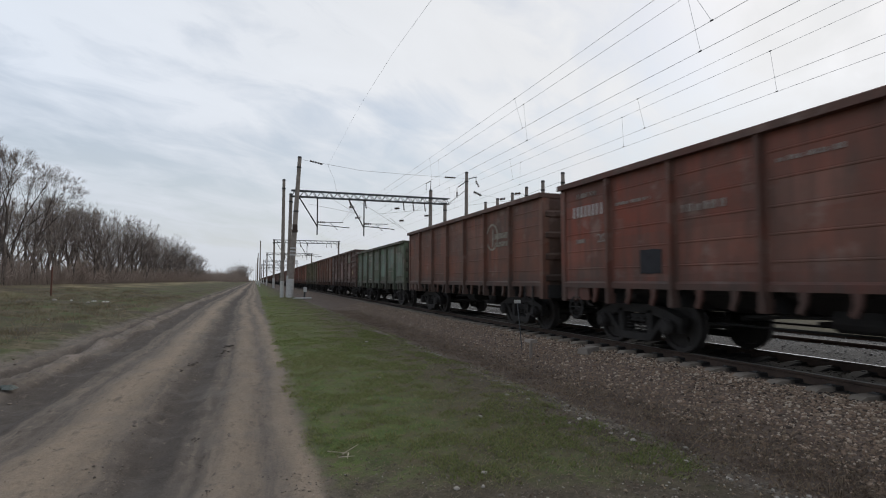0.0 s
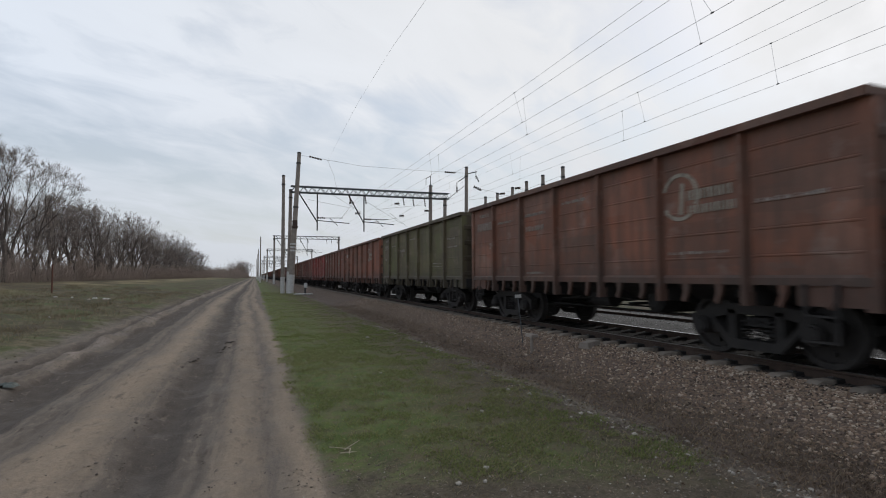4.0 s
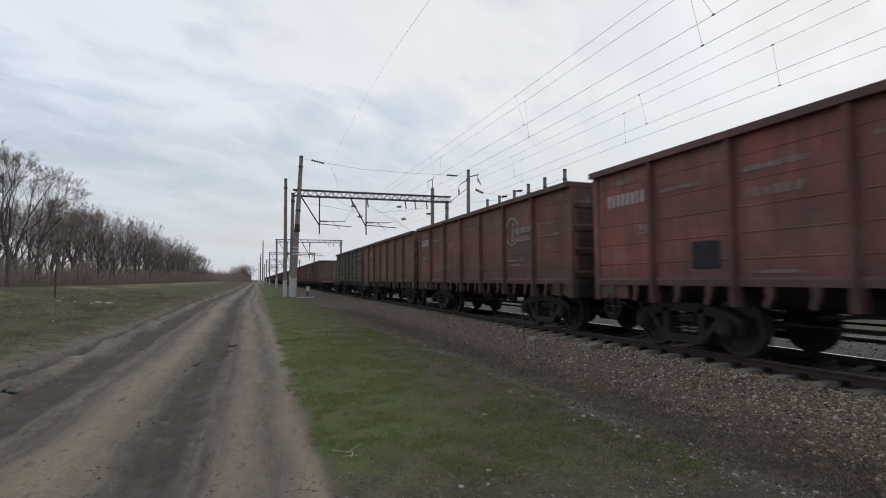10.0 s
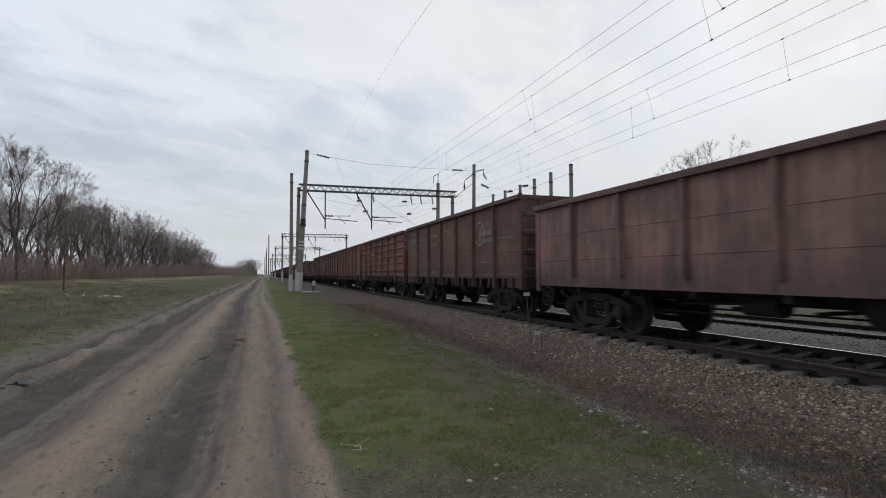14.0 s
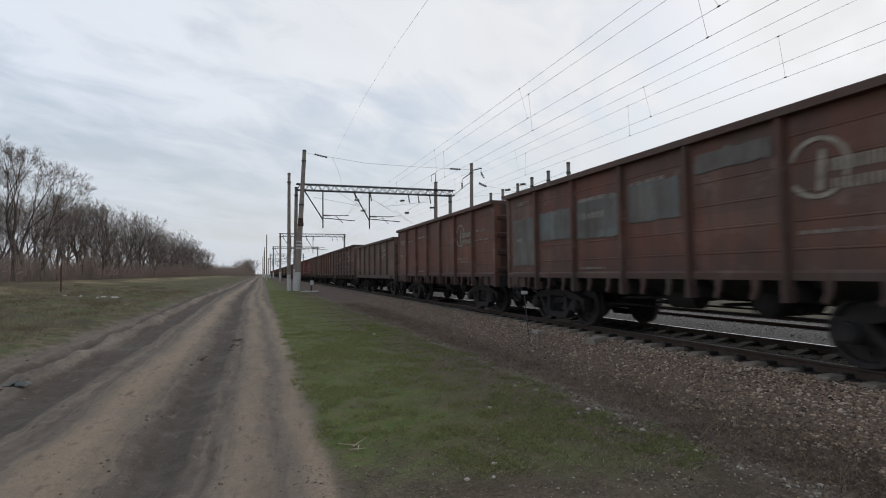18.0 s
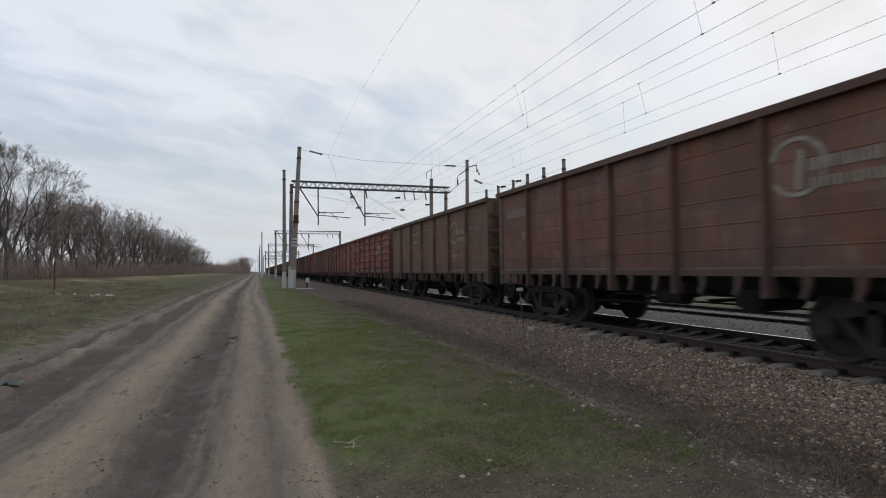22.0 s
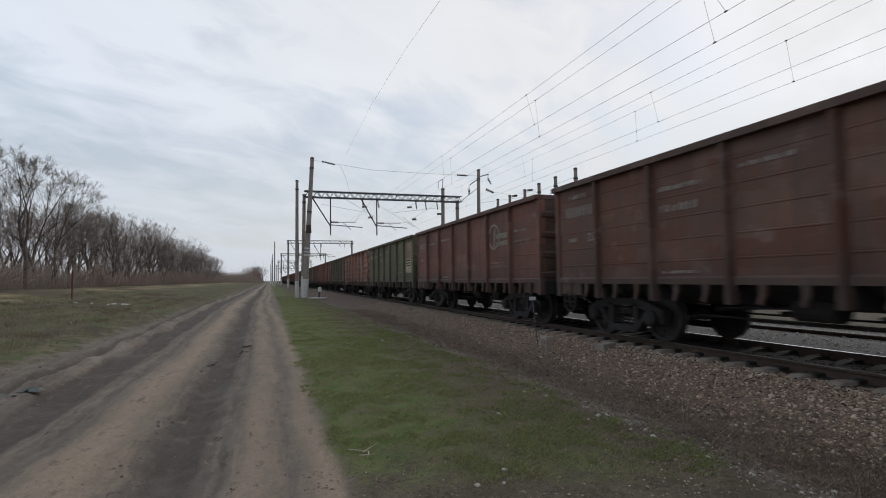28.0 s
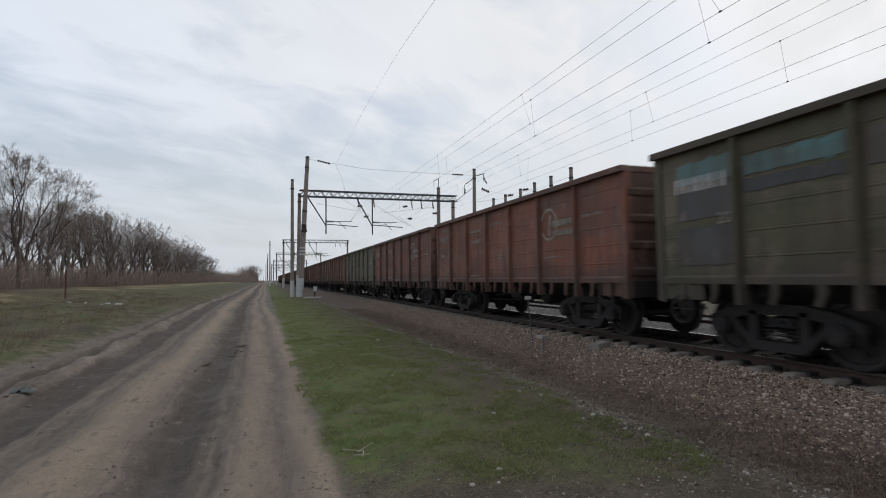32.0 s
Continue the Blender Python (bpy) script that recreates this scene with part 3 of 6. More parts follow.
def land():
    xs = spread([(-2600, -300, 460), (-300, -60, 30), (-60, -12, 4), (-12, -4.9, 0.5), (-4.9, 0.9, 0.075), (0.9, 3.2, 0.25), (3.2, 7.0, 0.16), (7, 16.4, 0.4), (16.4, 60, 5), (60, 300, 40), (300, 2600, 460)])
    ys = spread([(-600, -60, 60), (-60, -6, 6), (-6, 2.4, 0.6), (2.4, 12, 0.08), (12, 30, 0.22), (30, 70, 1.0), (70, 200, 5), (200, 600, 40), (600, 3200, 400)])
    verts, nx = [], len(xs)
    for y in ys:
        verts += [(x, y, height(x, y)) for x in xs]
    faces = {"ground": [], "road": []}
    for j in range(len(ys) - 1):
        for i in range(nx - 1):
            a = j * nx + i
            mid = (xs[i] + xs[i + 1]) / 2
            faces["road" if -4.75 < mid < 0.55 else "ground"].append((a, a + 1, a + nx + 1, a + nx))
    for name, label, cat in (("ground", "flat rough land with turf, gully and ballast along the line", "ground"), ("road", "rutted dry dirt road beside the railway", "dirt road")):
        used = sorted({v for f in faces[name] for v in f})
        at = {v: i for i, v in enumerate(used)}
        me = bpy.data.meshes.new(name)
        me.from_pydata([verts[v] for v in used], [], [tuple(at[v] for v in f) for f in faces[name]])
        me.materials.append(GROUND)
        me.shade_smooth()
        tagged(new(name, me), label, cat, kind="structure")


land()


def scatter(name, label, category, material, tris, kind="stuff"):
    """One object from many small loose pieces: tris is a list of (verts, faces)."""
    vs, fs, n = [], [], 0
    for v, f in tris:
        vs += v
        fs += [tuple(i + n for i in one) for one in f]
        n += len(v)
    me = bpy.data.meshes.new(name)
    me.from_pydata(vs, [], fs)
    me.materials.append(material)
    return tagged(new(name, me), label, category, kind=kind)


def rock_shapes(rng, n=10):
    out = []
    for _ in range(n):
        bm = bmesh.new()
        bmesh.ops.create_icosphere(bm, subdivisions=1, radius=1.0)
        sq = Vector((rng.uniform(0.6, 1.35), rng.uniform(0.6, 1.1), rng.uniform(0.35, 0.75)))
        vs = []
        for v in bm.verts:
            p = v.co * rng.uniform(0.62, 1.22)
            vs.append((p.x * sq.x, p.y * sq.y, p.z * sq.z))
        fs = [tuple(v.index for v in f.verts) for f in bm.faces]
        bm.free()
        # drop the underside
        keep = [f for f in fs if max(vs[i][2] for i in f) > -0.25]
        out.append((vs, keep))
    return out


def rocks(rng, shapes, count, place, size):
    out = []
    for _ in range(count):
        x, y = place(rng)
        s = size(rng)
        v, f = rng.choice(shapes)
        k = rng.uniform(0, 6.283)
        c, d = math.cos(k) * s, math.sin(k) * s
        z = height(x, y) + s * 0.15
        out.append(([(x + a * c - b * d, y + a * d + b * c, z + e * s) for a, b, e in v], f))
    return out


rng = random.Random(7)
SHAPES = rock_shapes(rng)


def along(y0, y1, power=2.0):
    return lambda r: y0 + (y1 - y0) * r.random() ** power


near_y = along(2.4, 34, 1.9)
scatter("ballast_stones", "loose brown and grey crushed stones along the near track", "gravel", BALLAST,
        rocks(rng, SHAPES, 30000, lambda r: (4.5 + 2.55 * r.random() ** 0.5, near_y(r)), lambda r: r.uniform(0.01, 0.027) * (1.5 if r.random() < 0.1 else 1.0)))
scatter("ballast_stones", "oiled crushed stones between the near rails, shade painted into them", "gravel", OIL_SHADE_STONE,
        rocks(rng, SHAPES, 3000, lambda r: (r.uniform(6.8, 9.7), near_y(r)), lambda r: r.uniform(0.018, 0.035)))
scatter("grey_gravel", "pale grey crushed stone between the two tracks", "gravel", GREYSTONE,
        rocks(rng, SHAPES, 7000, lambda r: (9.5 + 5.5 * r.random() ** 1.6, along(5, 40, 1.5)(r)), lambda r: r.uniform(0.014, 0.034)))
scatter("roadside_pebbles", "pale limestone pebbles along the edge of the turf", "pebbles", PALESTONE,
        rocks(rng, SHAPES, 1500, lambda r: (3.75 + r.gauss(0, 0.16), near_y(r)), lambda r: r.uniform(0.008, 0.024) * (1.9 if r.random() < 0.07 else 1.0))
        + rocks(rng, SHAPES, 900, lambda r: (0.7 + 3.2 * r.random() ** 0.4, along(3.2, 20, 1.5)(r)), lambda r: r.uniform(0.004, 0.012) * (1.8 if r.random() < 0.06 else 1.0))
        + rocks(rng, SHAPES, 500, lambda r: (r.uniform(0.6, 5.6), along(2.6, 18, 1.7)(r)), lambda r: r.uniform(0.006, 0.016) * (2.0 if r.random() < 0.05 else 1.0))
        + rocks(rng, SHAPES, 420, lambda r: (r.uniform(0.3, 3.8), r.uniform(2.6, 4.4)), lambda r: r.uniform(0.004, 0.014)))
def ridge(r):
    """A place on one of the churned ridges of the road."""
    y = along(2.6, 34, 1.6)(r)
    line = 0.1 * math.sin(y * 0.11) + max(-0.4, -0.012 * max(0.0, y - 8.0))
    return r.choice((-3.58, -3.58, -3.2, -4.2, -1.2)) + line + r.gauss(0, 0.14), y


def churned(r):
    """Dark crumbs thrown up along the deep rut."""
    y = along(3.2, 9, 1.3)(r)
    return -1.12 + 0.1 * math.sin(y * 0.11) + r.gauss(0, 0.1) + 0.12 * lump(1, y, 2.0, 3), y


scatter("road_clods", "crumbs and clods of dry earth on the road", "clods", CLOD,
        rocks(rng, SHAPES, 1500, lambda r: (r.uniform(-4.2, 0.6), along(2.6, 22, 1.8)(r)), lambda r: r.uniform(0.003, 0.01))
        + rocks(rng, SHAPES, 2200, lambda r: (0.2 + 3.8 * r.random(), 2.5 + 2.2 * r.random()), lambda r: r.uniform(0.003, 0.013)) + rocks(rng, SHAPES, 400, churned, lambda r: r.uniform(0.003, 0.009)) + rocks(rng, SHAPES, 2600, ridge, lambda r: r.uniform(0.005, 0.017) * (1.8 if r.random() < 0.05 else 1.0)))


def blades(rng, count, place, tall, wide, lean=0.5):
    """Grass blades: thin tapered slips."""
    out = []
    for _ in range(count):
        x, y = place(rng)
        z = height(x, y) - 0.01
        k, h = rng.uniform(0, 6.283), rng.uniform(*tall)
        w = rng.uniform(*wide) * 0.5
        c, s = math.cos(k), math.sin(k)
        b = rng.gauss(0, lean) * h
        b2 = rng.gauss(0, lean * 0.6) * h
        m = (x + b * 0.4, y + b2 * 0.4, z + h * 0.6)
        out.append(([(x - c * w, y - s * w, z), (x + c * w, y + s * w, z), (m[0] + c * w * 0.7, m[1] + s * w * 0.7, m[2]), (m[0] - c * w * 0.7, m[1] - s * w * 0.7, m[2]), (x + b, y + b2, z + h * 0.92)],
                    [(0, 1, 2, 3), (3, 2, 4)]))
    return out


def turf_place(y0, y1, power):
    yy = along(y0, y1, power)

    def place(r):
        while True:
            x, y = r.uniform(0.4, 4.0), yy(r)
            edge = step(0.42 + 0.24 * lump(1, y, 1.3, 3), 0.62 + 0.24 * lump(1, y, 1.3, 3), x) * step(4.0, 3.3, x + 0.4 * lump(x, y, 1.2, 8))
            bare = step(4.5, 5.2, y + 0.4 * x + 1.3 * lump(x, y, 0.9, 2))
            if r.random() < edge * bare * (0.06 + 1.3 * step(0.3, 0.75, 0.5 + 0.7 * lump(x, y, 0.9, 1) + 0.75 * lump(x, y, 3.2, 2) + 0.4 * lump(x, y, 8.0, 5))):
                return x, y
    return place


scatter("turf_grass", "short green spring grass on the strip beside the road", "grass", GRASS,
        blades(rng, 60000, turf_place(3.0, 16, 1.35), (0.014, 0.052), (0.006, 0.014), 1.0)
        + blades(rng, 26000, turf_place(14, 55, 1.6), (0.02, 0.05), (0.01, 0.026), 0.9))
wy = along(2.5, 30, 1.5)


def patchy(r):
    """Dead tufts among the green, thicker towards the gully."""
    while True:
        x, y = 0.55 + 3.6 * r.random() ** 0.6, along(3.4, 26, 1.4)(r)
        if r.random() < 0.05 + step(0.35, 0.8, 0.5 + lump(x, y, 1.1, 13) + 0.5 * lump(x, y, 4.0, 14) + 0.06 * x):
            return x, y


scatter("dead_turf", "bleached dead blades among the short grass", "grass", DEADTURF,
        blades(rng, 16000, patchy, (0.012, 0.05), (0.004, 0.012), 1.3))


def clump(r, x, spread_, y0, y1):
    """A place in one of many small tufts."""
    k = r.randrange(260)
    q = random.Random(900 + k)
    cx, cy = x + spread_ * (2 * q.random() - 1) * 1.2, y0 + (y1 - y0) * q.random() ** 1.5
    return cx + r.gauss(0, 0.22), cy + r.gauss(0, 0.3)


fy = along(9, 120, 1.8)


def meadow(r):
    """Patchy cover that frays out towards the road."""
    while True:
        x, y = -4.1 - 20 * r.random() ** 1.5, fy(r)
        if r.random() < step(-4.6 - 0.5 * lump(1, y, 0.5, 6), -5.5, x) * (0.15 + step(0.3, 0.7, 0.5 + lump(x, y, 0.35, 5) + 0.4 * lump(x, y, 1.6, 2))):
            return x, y


scatter("field_grass", "dry yellow and dull green grass of the field", "grass", DRY,
        blades(rng, 22000, meadow, (0.02, 0.08), (0.008, 0.022), 0.9)
        + blades(rng, 20000, lambda r: clump(r, -10.5, 4.0, 12, 60), (0.05, 0.2), (0.008, 0.02), 0.7))
scatter("dead_weeds", "dark dead weeds in the gully beside the track", "weeds", WEED,
        blades(rng, 20000, lambda r: (4.75 + 0.35 * lump(1, wy(r), 0.7, 4) + r.gauss(0, 0.42), wy(r)), (0.03, 0.1), (0.004, 0.01), 1.5)
        + blades(rng, 3500, lambda r: (0.5 + 3.6 * r.random(), 2.5 + 2.3 * r.random()), (0.01, 0.045), (0.003, 0.007), 1.6)
        + blades(rng, 2500, lambda r: (5.4 + r.gauss(0, 0.5), wy(r)), (0.03, 0.12), (0.004, 0.01), 0.9)
        + blades(rng, 7000, lambda r: (-5.2 - 11 * r.random() ** 1.2, along(11, 50, 1.4)(r)), (0.05, 0.3), (0.005, 0.013), 0.7))


def leaves(rng, count, place):
    """Curled fallen leaves: two small facets each."""
    out = []
    for _ in range(count):
        x, y = place(rng)
        z, k, s = height(x, y) + 0.008, rng.uniform(0, 6.283), rng.uniform(0.008, 0.019) * (1 + 0.012 * y)
        c, d, up = math.cos(k) * s, math.sin(k) * s, rng.uniform(0.3, 1.2) * s
        out.append(([(x - c, y - d, z), (x + d * 0.6, y - c * 0.6, z + up), (x + c, y + d, z), (x - d * 0.6, y + c * 0.6, z + up * 0.6)], [(0, 1, 2), (0, 2, 3)]))
    return out


scatter("leaf_litter", "brown fallen leaves and scraps in the gully and on the turf", "leaves", LEAF,
        leaves(rng, 9000, lambda r: (4.7 + r.gauss(0, 0.55), wy(r))) + leaves(rng, 1500, lambda r: (0.6 + 3.6 * r.random() ** 0.4, wy(r))) + leaves(rng, 2500, lambda r: (-4.4 - 9 * r.random() ** 1.3, along(8, 40, 1.5)(r))))

# ---- the two tracks ----
RAIL_OUT = [(-0.075, -0.18), (0.075, -0.18), (0.075, -0.165), (0.012, -0.15), (0.010, -0.045), (0.036, -0.035), (0.037, -0.006), (0.03, 0.0), (-0.03, 0.0), (-0.037, -0.006), (-0.036, -0.035), (-0.010, -0.045), (-0.012, -0.15), (-0.075, -0.165)]


def sleeper_mesh():
    bm = bmesh.new()
    # trapezoid section, lower in the middle, sloped ends
    secs = [(-1.37, 0.075, 0.09), (-1.33, 0.105, 0.16), (-1.24, 0.125, 0.2), (-0.55, 0.125, 0.205), (-0.3, 0.115, 0.15), (0.3, 0.115, 0.15), (0.55, 0.125, 0.205), (1.24, 0.125, 0.2), (1.33, 0.105, 0.16), (1.37, 0.075, 0.09)]
    rows_ = []
    for x, w, h in secs:
        rows_.append([bm.verts.new(p) for p in ((x, -w - 0.02, -0.3), (x, -w * 0.72, -0.3 + h), (x, w * 0.72, -0.3 + h), (x, w + 0.02, -0.3))])
    for a, b in zip(rows_, rows_[1:]):
        for i in range(4):
            bm.faces.new((a[i], b[i], b[(i + 1) % 4], a[(i + 1) % 4]))
    bm.faces.new(rows_[0])
    bm.faces.new(rows_[-1][::-1])
    for s in (-0.7975, 0.7975):
        for e in (-0.13, 0.13):
            box(bm, s + e - 0.03, s + e + 0.03, -0.04, 0.04, -0.11, -0.08, 1)
    return obj("sleeper", fix(bm), (SLEEPER, DARKSTEEL))


def rail(name, track, x, top):
    bm = bmesh.new()
    prism(bm, RAIL_OUT, "y", -180, 900)
    fix(bm)
    for f in bm.faces:
        if f.calc_center_median().z > -0.004:
            f.material_index = 1
    part(name, bm, (RAIL, top), track).location = (x, 0, 0)


def track(x, label, count, y0):
    t = thing("railway_track", label, "railway track", "tracks", "structure", (x, 0, RAIL_Z))
    for s in (-0.7975, 0.7975):
        rail("rail", t, s, RAILTOP if x == TRACK_X and s > 0 else DULLTOP)
    me = sleeper_mesh()
    r = random.Random(3)
    for i in range(count):
        s = part("sleeper", me, None, t)
        s.location = (r.uniform(-0.012, 0.012), y0 + 0.543 * i, r.uniform(-0.006, 0.006))
        s.rotation_euler = (0, 0, r.uniform(-0.008, 0.008))
    bm = bmesh.new()
    y = y0 + 0.543 * count
    while y < 420:
        box(bm, -1.36, 1.36, y - 0.12, y + 0.12, -0.3, -0.1)
        y += 0.543
    far = part("sleepers_far_off", bm, SLEEPER, t)
    far["kind"] = "stuff"
    return t


track(TRACK_X, "near railway track with rusty rails on concrete sleepers", 200, -9.74)
track(TRACK2_X, "empty second track with steel rails on concrete sleepers", 110, -6.0)

# ---- the train: four-axle open wagons ----
LEN, PITCH, BOGIE_Y = 11.78, 12.7, 3.98
SIDE, PROUD, TOP, SILL, LOW = 1.49, 1.595, 3.465, 1.16, 0.84
BAY = LEN / 7
SMOOTH = ("smooth", "plain")
POSTS = [-LEN / 2 + BAY * i for i in range(1, 7)]


def top_of(style):
    return {"low": 3.19, "smooth": 3.0, "plain": 3.2}.get(style, TOP)


def side_wall(style):
    """One long side: a single rolled sheet with pressed ribs along it. Built for the side that looks to -x."""
    bm = bmesh.new()
    low, top = (SILL if style not in SMOOTH else 0.98), top_of(style) - 0.1
    out = [(-SIDE + 0.05, low), (-SIDE, low)]
    if style in ("ribbed", "low"):
        zs = (1.55, 1.93, 2.31, 2.69, 3.07) if style == "ribbed" else (1.5, 1.82, 2.14, 2.46, 2.78)
        for z in zs:
            out += [(-SIDE, z - 0.022), (-SIDE - 0.007, z - 0.01), (-SIDE - 0.007, z + 0.006), (-SIDE + 0.002, z + 0.016), (-SIDE, z + 0.03)]
    elif style == "pressed":
        for z in (1.5, 1.88, 2.26, 2.64, 3.02):
            out += [(-SIDE, z - 0.1), (-SIDE - 0.05, z - 0.045), (-SIDE - 0.05, z + 0.045), (-SIDE, z + 0.07)]
    else:
        for z in (1.6, 2.2):
            out += [(-SIDE, z - 0.015), (-SIDE - 0.01, z - 0.008), (-SIDE - 0.01, z + 0.008), (-SIDE, z + 0.015)]
    out += [(-SIDE, top), (-SIDE + 0.05, top)]
    prism(bm, out, "y", -LEN / 2, LEN / 2)
    if style not in SMOOTH:                           # the sheet reaches lower at both ends
        for y in (-LEN / 2, LEN / 2 - 0.95):
            prism(bm, [(-SIDE + 0.045, 0.88), (-SIDE - 0.002, 0.88), (-SIDE - 0.002, low + 0.005), (-SIDE + 0.045, low + 0.005)], "y", y, y + 0.95)
    return obj("side_wall", fix(bm), PAINT)


def post_mesh(style):
    """A pressed hat-section stanchion; on most wagons its foot reaches below the sill."""
    bm = bmesh.new()
    low = LOW if style not in SMOOTH else 0.98
    prism(bm, [(-SIDE + 0.002, -0.085), (-SIDE - 0.012, -0.08), (-SIDE - 0.014, -0.05), (-PROUD, -0.035), (-PROUD, 0.035), (-SIDE - 0.014, 0.05), (-SIDE - 0.012, 0.08), (-SIDE + 0.002, 0.085)], "z", low + 0.2, top_of(style) - 0.12)
    if style not in SMOOTH:
        prism(bm, [(-SIDE + 0.06, -0.065), (-PROUD, -0.045), (-PROUD, 0.045), (-SIDE + 0.06, 0.065)], "z", low, low + 0.2)
    return obj("post", fix(bm), PAINT)


def corner_mesh(top):
    bm = bmesh.new()
    prism(bm, [(-SIDE - 0.03, -0.12), (-SIDE - 0.03, 0.04), (-SIDE + 0.16, 0.04), (-SIDE + 0.16, -0.02), (-SIDE + 0.04, -0.02), (-SIDE + 0.04, -0.12)], "z", LOW, top - 0.1)
    return obj("corner_post", fix(bm), PAINT)


def chord_mesh(top):
    bm = bmesh.new()
    o = PROUD + 0.025
    for x in (-1, 1):
        prism(bm, [(x * (SIDE - 0.06), top - 0.12), (x * o, top - 0.12), (x * o, top - 0.015), (x * (o - 0.015), top), (x * (SIDE - 0.06), top)], "y", -LEN / 2 - 0.05, LEN / 2 + 0.05)
    for y in (-1, 1):
        box(bm, -SIDE + 0.06, SIDE - 0.06, y * LEN / 2 - 0.05, y * LEN / 2 + 0.05, top - 0.12, top - 0.004)
    return obj("top_chord", fix(bm), PAINT)


def end_mesh(top):
    """An end wall rolled with deep horizontal ribs."""
    bm = bmesh.new()
    out = [(0, 1.0), (0.05, 1.0)]
    for i in range(4):
        z = 1.35 + (top - 1.5) * i / 3.7
        out += [(0.05, z - 0.1), (0.078, z - 0.05), (0.078, z + 0.05), (0.05, z + 0.1)]
    out += [(0.05, top - 0.12), (0, top - 0.12)]
    prism(bm, out, "x", -SIDE + 0.05, SIDE - 0.05)
    return obj("end_wall", fix(bm), PAINT)


def sill_mesh():
    bm = bmesh.new()
    prism(bm, [(-SIDE + 0.05, SILL - 0.02), (-SIDE - 0.035, SILL - 0.02), (-SIDE - 0.035, SILL + 0.08), (-SIDE, SILL + 0.12)], "y", -LEN / 2 + 0.04, LEN / 2 - 0.04)
    return obj("bottom_sill", fix(bm), PAINT)


def bracket_mesh():
    """A hatch hinge lug under the sill."""
    bm = bmesh.new()
    prism(bm, [(-0.08, SILL - 0.02), (0.05, SILL - 0.02), (0.035, LOW + 0.16), (0.085, LOW + 0.04), (0.02, LOW), (-0.045, LOW + 0.14)], "x", -SIDE - 0.03, -SIDE + 0.03)
    return obj("hatch_lug", fix(bm), PAINT)


def floor_mesh():
    bm = bmesh.new()
    box(bm, -SIDE + 0.05, SIDE - 0.05, -LEN / 2 + 0.05, LEN / 2 - 0.05, 1.18, 1.3)
    return obj("floor_plate", fix(bm), SOOT)


def frame_mesh():
    bm = bmesh.new()
    for x in (-0.22, 0.22):
        box(bm, x - 0.07, x + 0.07, -LEN / 2 - 0.1, LEN / 2 + 0.1, 0.74, 1.18)
    for y in POSTS:
        prism(bm, [(-SIDE + 0.08, 1.18), (-SIDE + 0.08, 0.86), (-0.3, 0.74), (0.3, 0.74), (SIDE - 0.08, 0.86), (SIDE - 0.08, 1.18)], "y", y - 0.06, y + 0.06)
    for i in range(7):                              # floor hatches hang between the beams
        y = -LEN / 2 + BAY * (i + 0.5)
        for x in (-1, 1):
            prism(bm, [(x * 0.32, 1.16), (x * 1.38, 1.16), (x * 1.3, 1.08), (x * 0.8, 0.84), (x * 0.32, 0.74)], "y", y - 0.68, y + 0.68)
    for y in (-1, 1):
        box(bm, -SIDE + 0.1, SIDE - 0.1, y * (LEN / 2 + 0.04) - 0.06, y * (LEN / 2 + 0.04) + 0.06, 0.86, 1.18)
        prism(bm, [(-1.25, 0.95), (-1.25, 1.17), (1.25, 1.17), (1.25, 0.95), (0.5, 0.66), (-0.5, 0.66)], "y", y * BOGIE_Y - 0.2, y * BOGIE_Y + 0.2)
    return obj("underframe", fix(bm), UNDER)


def side_frame_mesh():
    """A cast bogie side: arched top bar, two column windows, axle-box jaws."""
    bm = bmesh.new()
    def bar(pts, w=0.1):
        for (y0, z0, h0), (y1, z1, h1) in zip(pts, pts[1:]):
            lo = [bm.verts.new(p) for p in ((-w, y0, z0 - h0), (w, y0, z0 - h0), (w, y0, z0 + h0), (-w, y0, z0 + h0))]
            hi = [bm.verts.new(p) for p in ((-w, y1, z1 - h1), (w, y1, z1 - h1), (w, y1, z1 + h1), (-w, y1, z1 + h1))]
            bm.faces.new(lo[::-1])
            bm.faces.new(hi)
            for i in range(4):
                bm.faces.new((lo[i], lo[(i + 1) % 4], hi[(i + 1) % 4], hi[i]))
    bar([(-1.2, 0.56, 0.07), (-0.85, 0.66, 0.09), (-0.4, 0.76, 0.08), (0.4, 0.76, 0.08), (0.85, 0.66, 0.09), (1.2, 0.56, 0.07)])
    bar([(-0.78, 0.6, 0.06), (-0.42, 0.22, 0.07), (0.42, 0.22, 0.07), (0.78, 0.6, 0.06)], 0.11)
    for y in (-0.4, 0.4):
        box(bm, -0.1, 0.1, y - 0.07, y + 0.07, 0.22, 0.74)
    for y in (-0.925, 0.925):                       # axle boxes
        tube(bm, (-0.2, y, 0.475), (0.1, y, 0.475), 0.15, 0.15, 12)
        tube(bm, (-0.235, y, 0.475), (-0.2, y, 0.475), 0.105, 0.12, 12)
        for e in (-0.2, 0.2):
            box(bm, -0.08, 0.08, y + e - 0.035, y + e + 0.035, 0.36, 0.6)
    return obj("side_frame", fix(bm), BOGIE)


def spring_mesh():
    bm = bmesh.new()
    pts = [Vector((0.075 * math.cos(k * 1.15), 0.075 * math.sin(k * 1.15), 0.3 + 0.0112 * k)) for k in range(28)]
    for a, b in zip(pts, pts[1:]):
        tube(bm, a, b, 0.016, 0.016, 3, caps=False)
    bmesh.ops.remove_doubles(bm, verts=bm.verts[:], dist=0.012)
    return obj("spring", fix(bm), BOGIE)


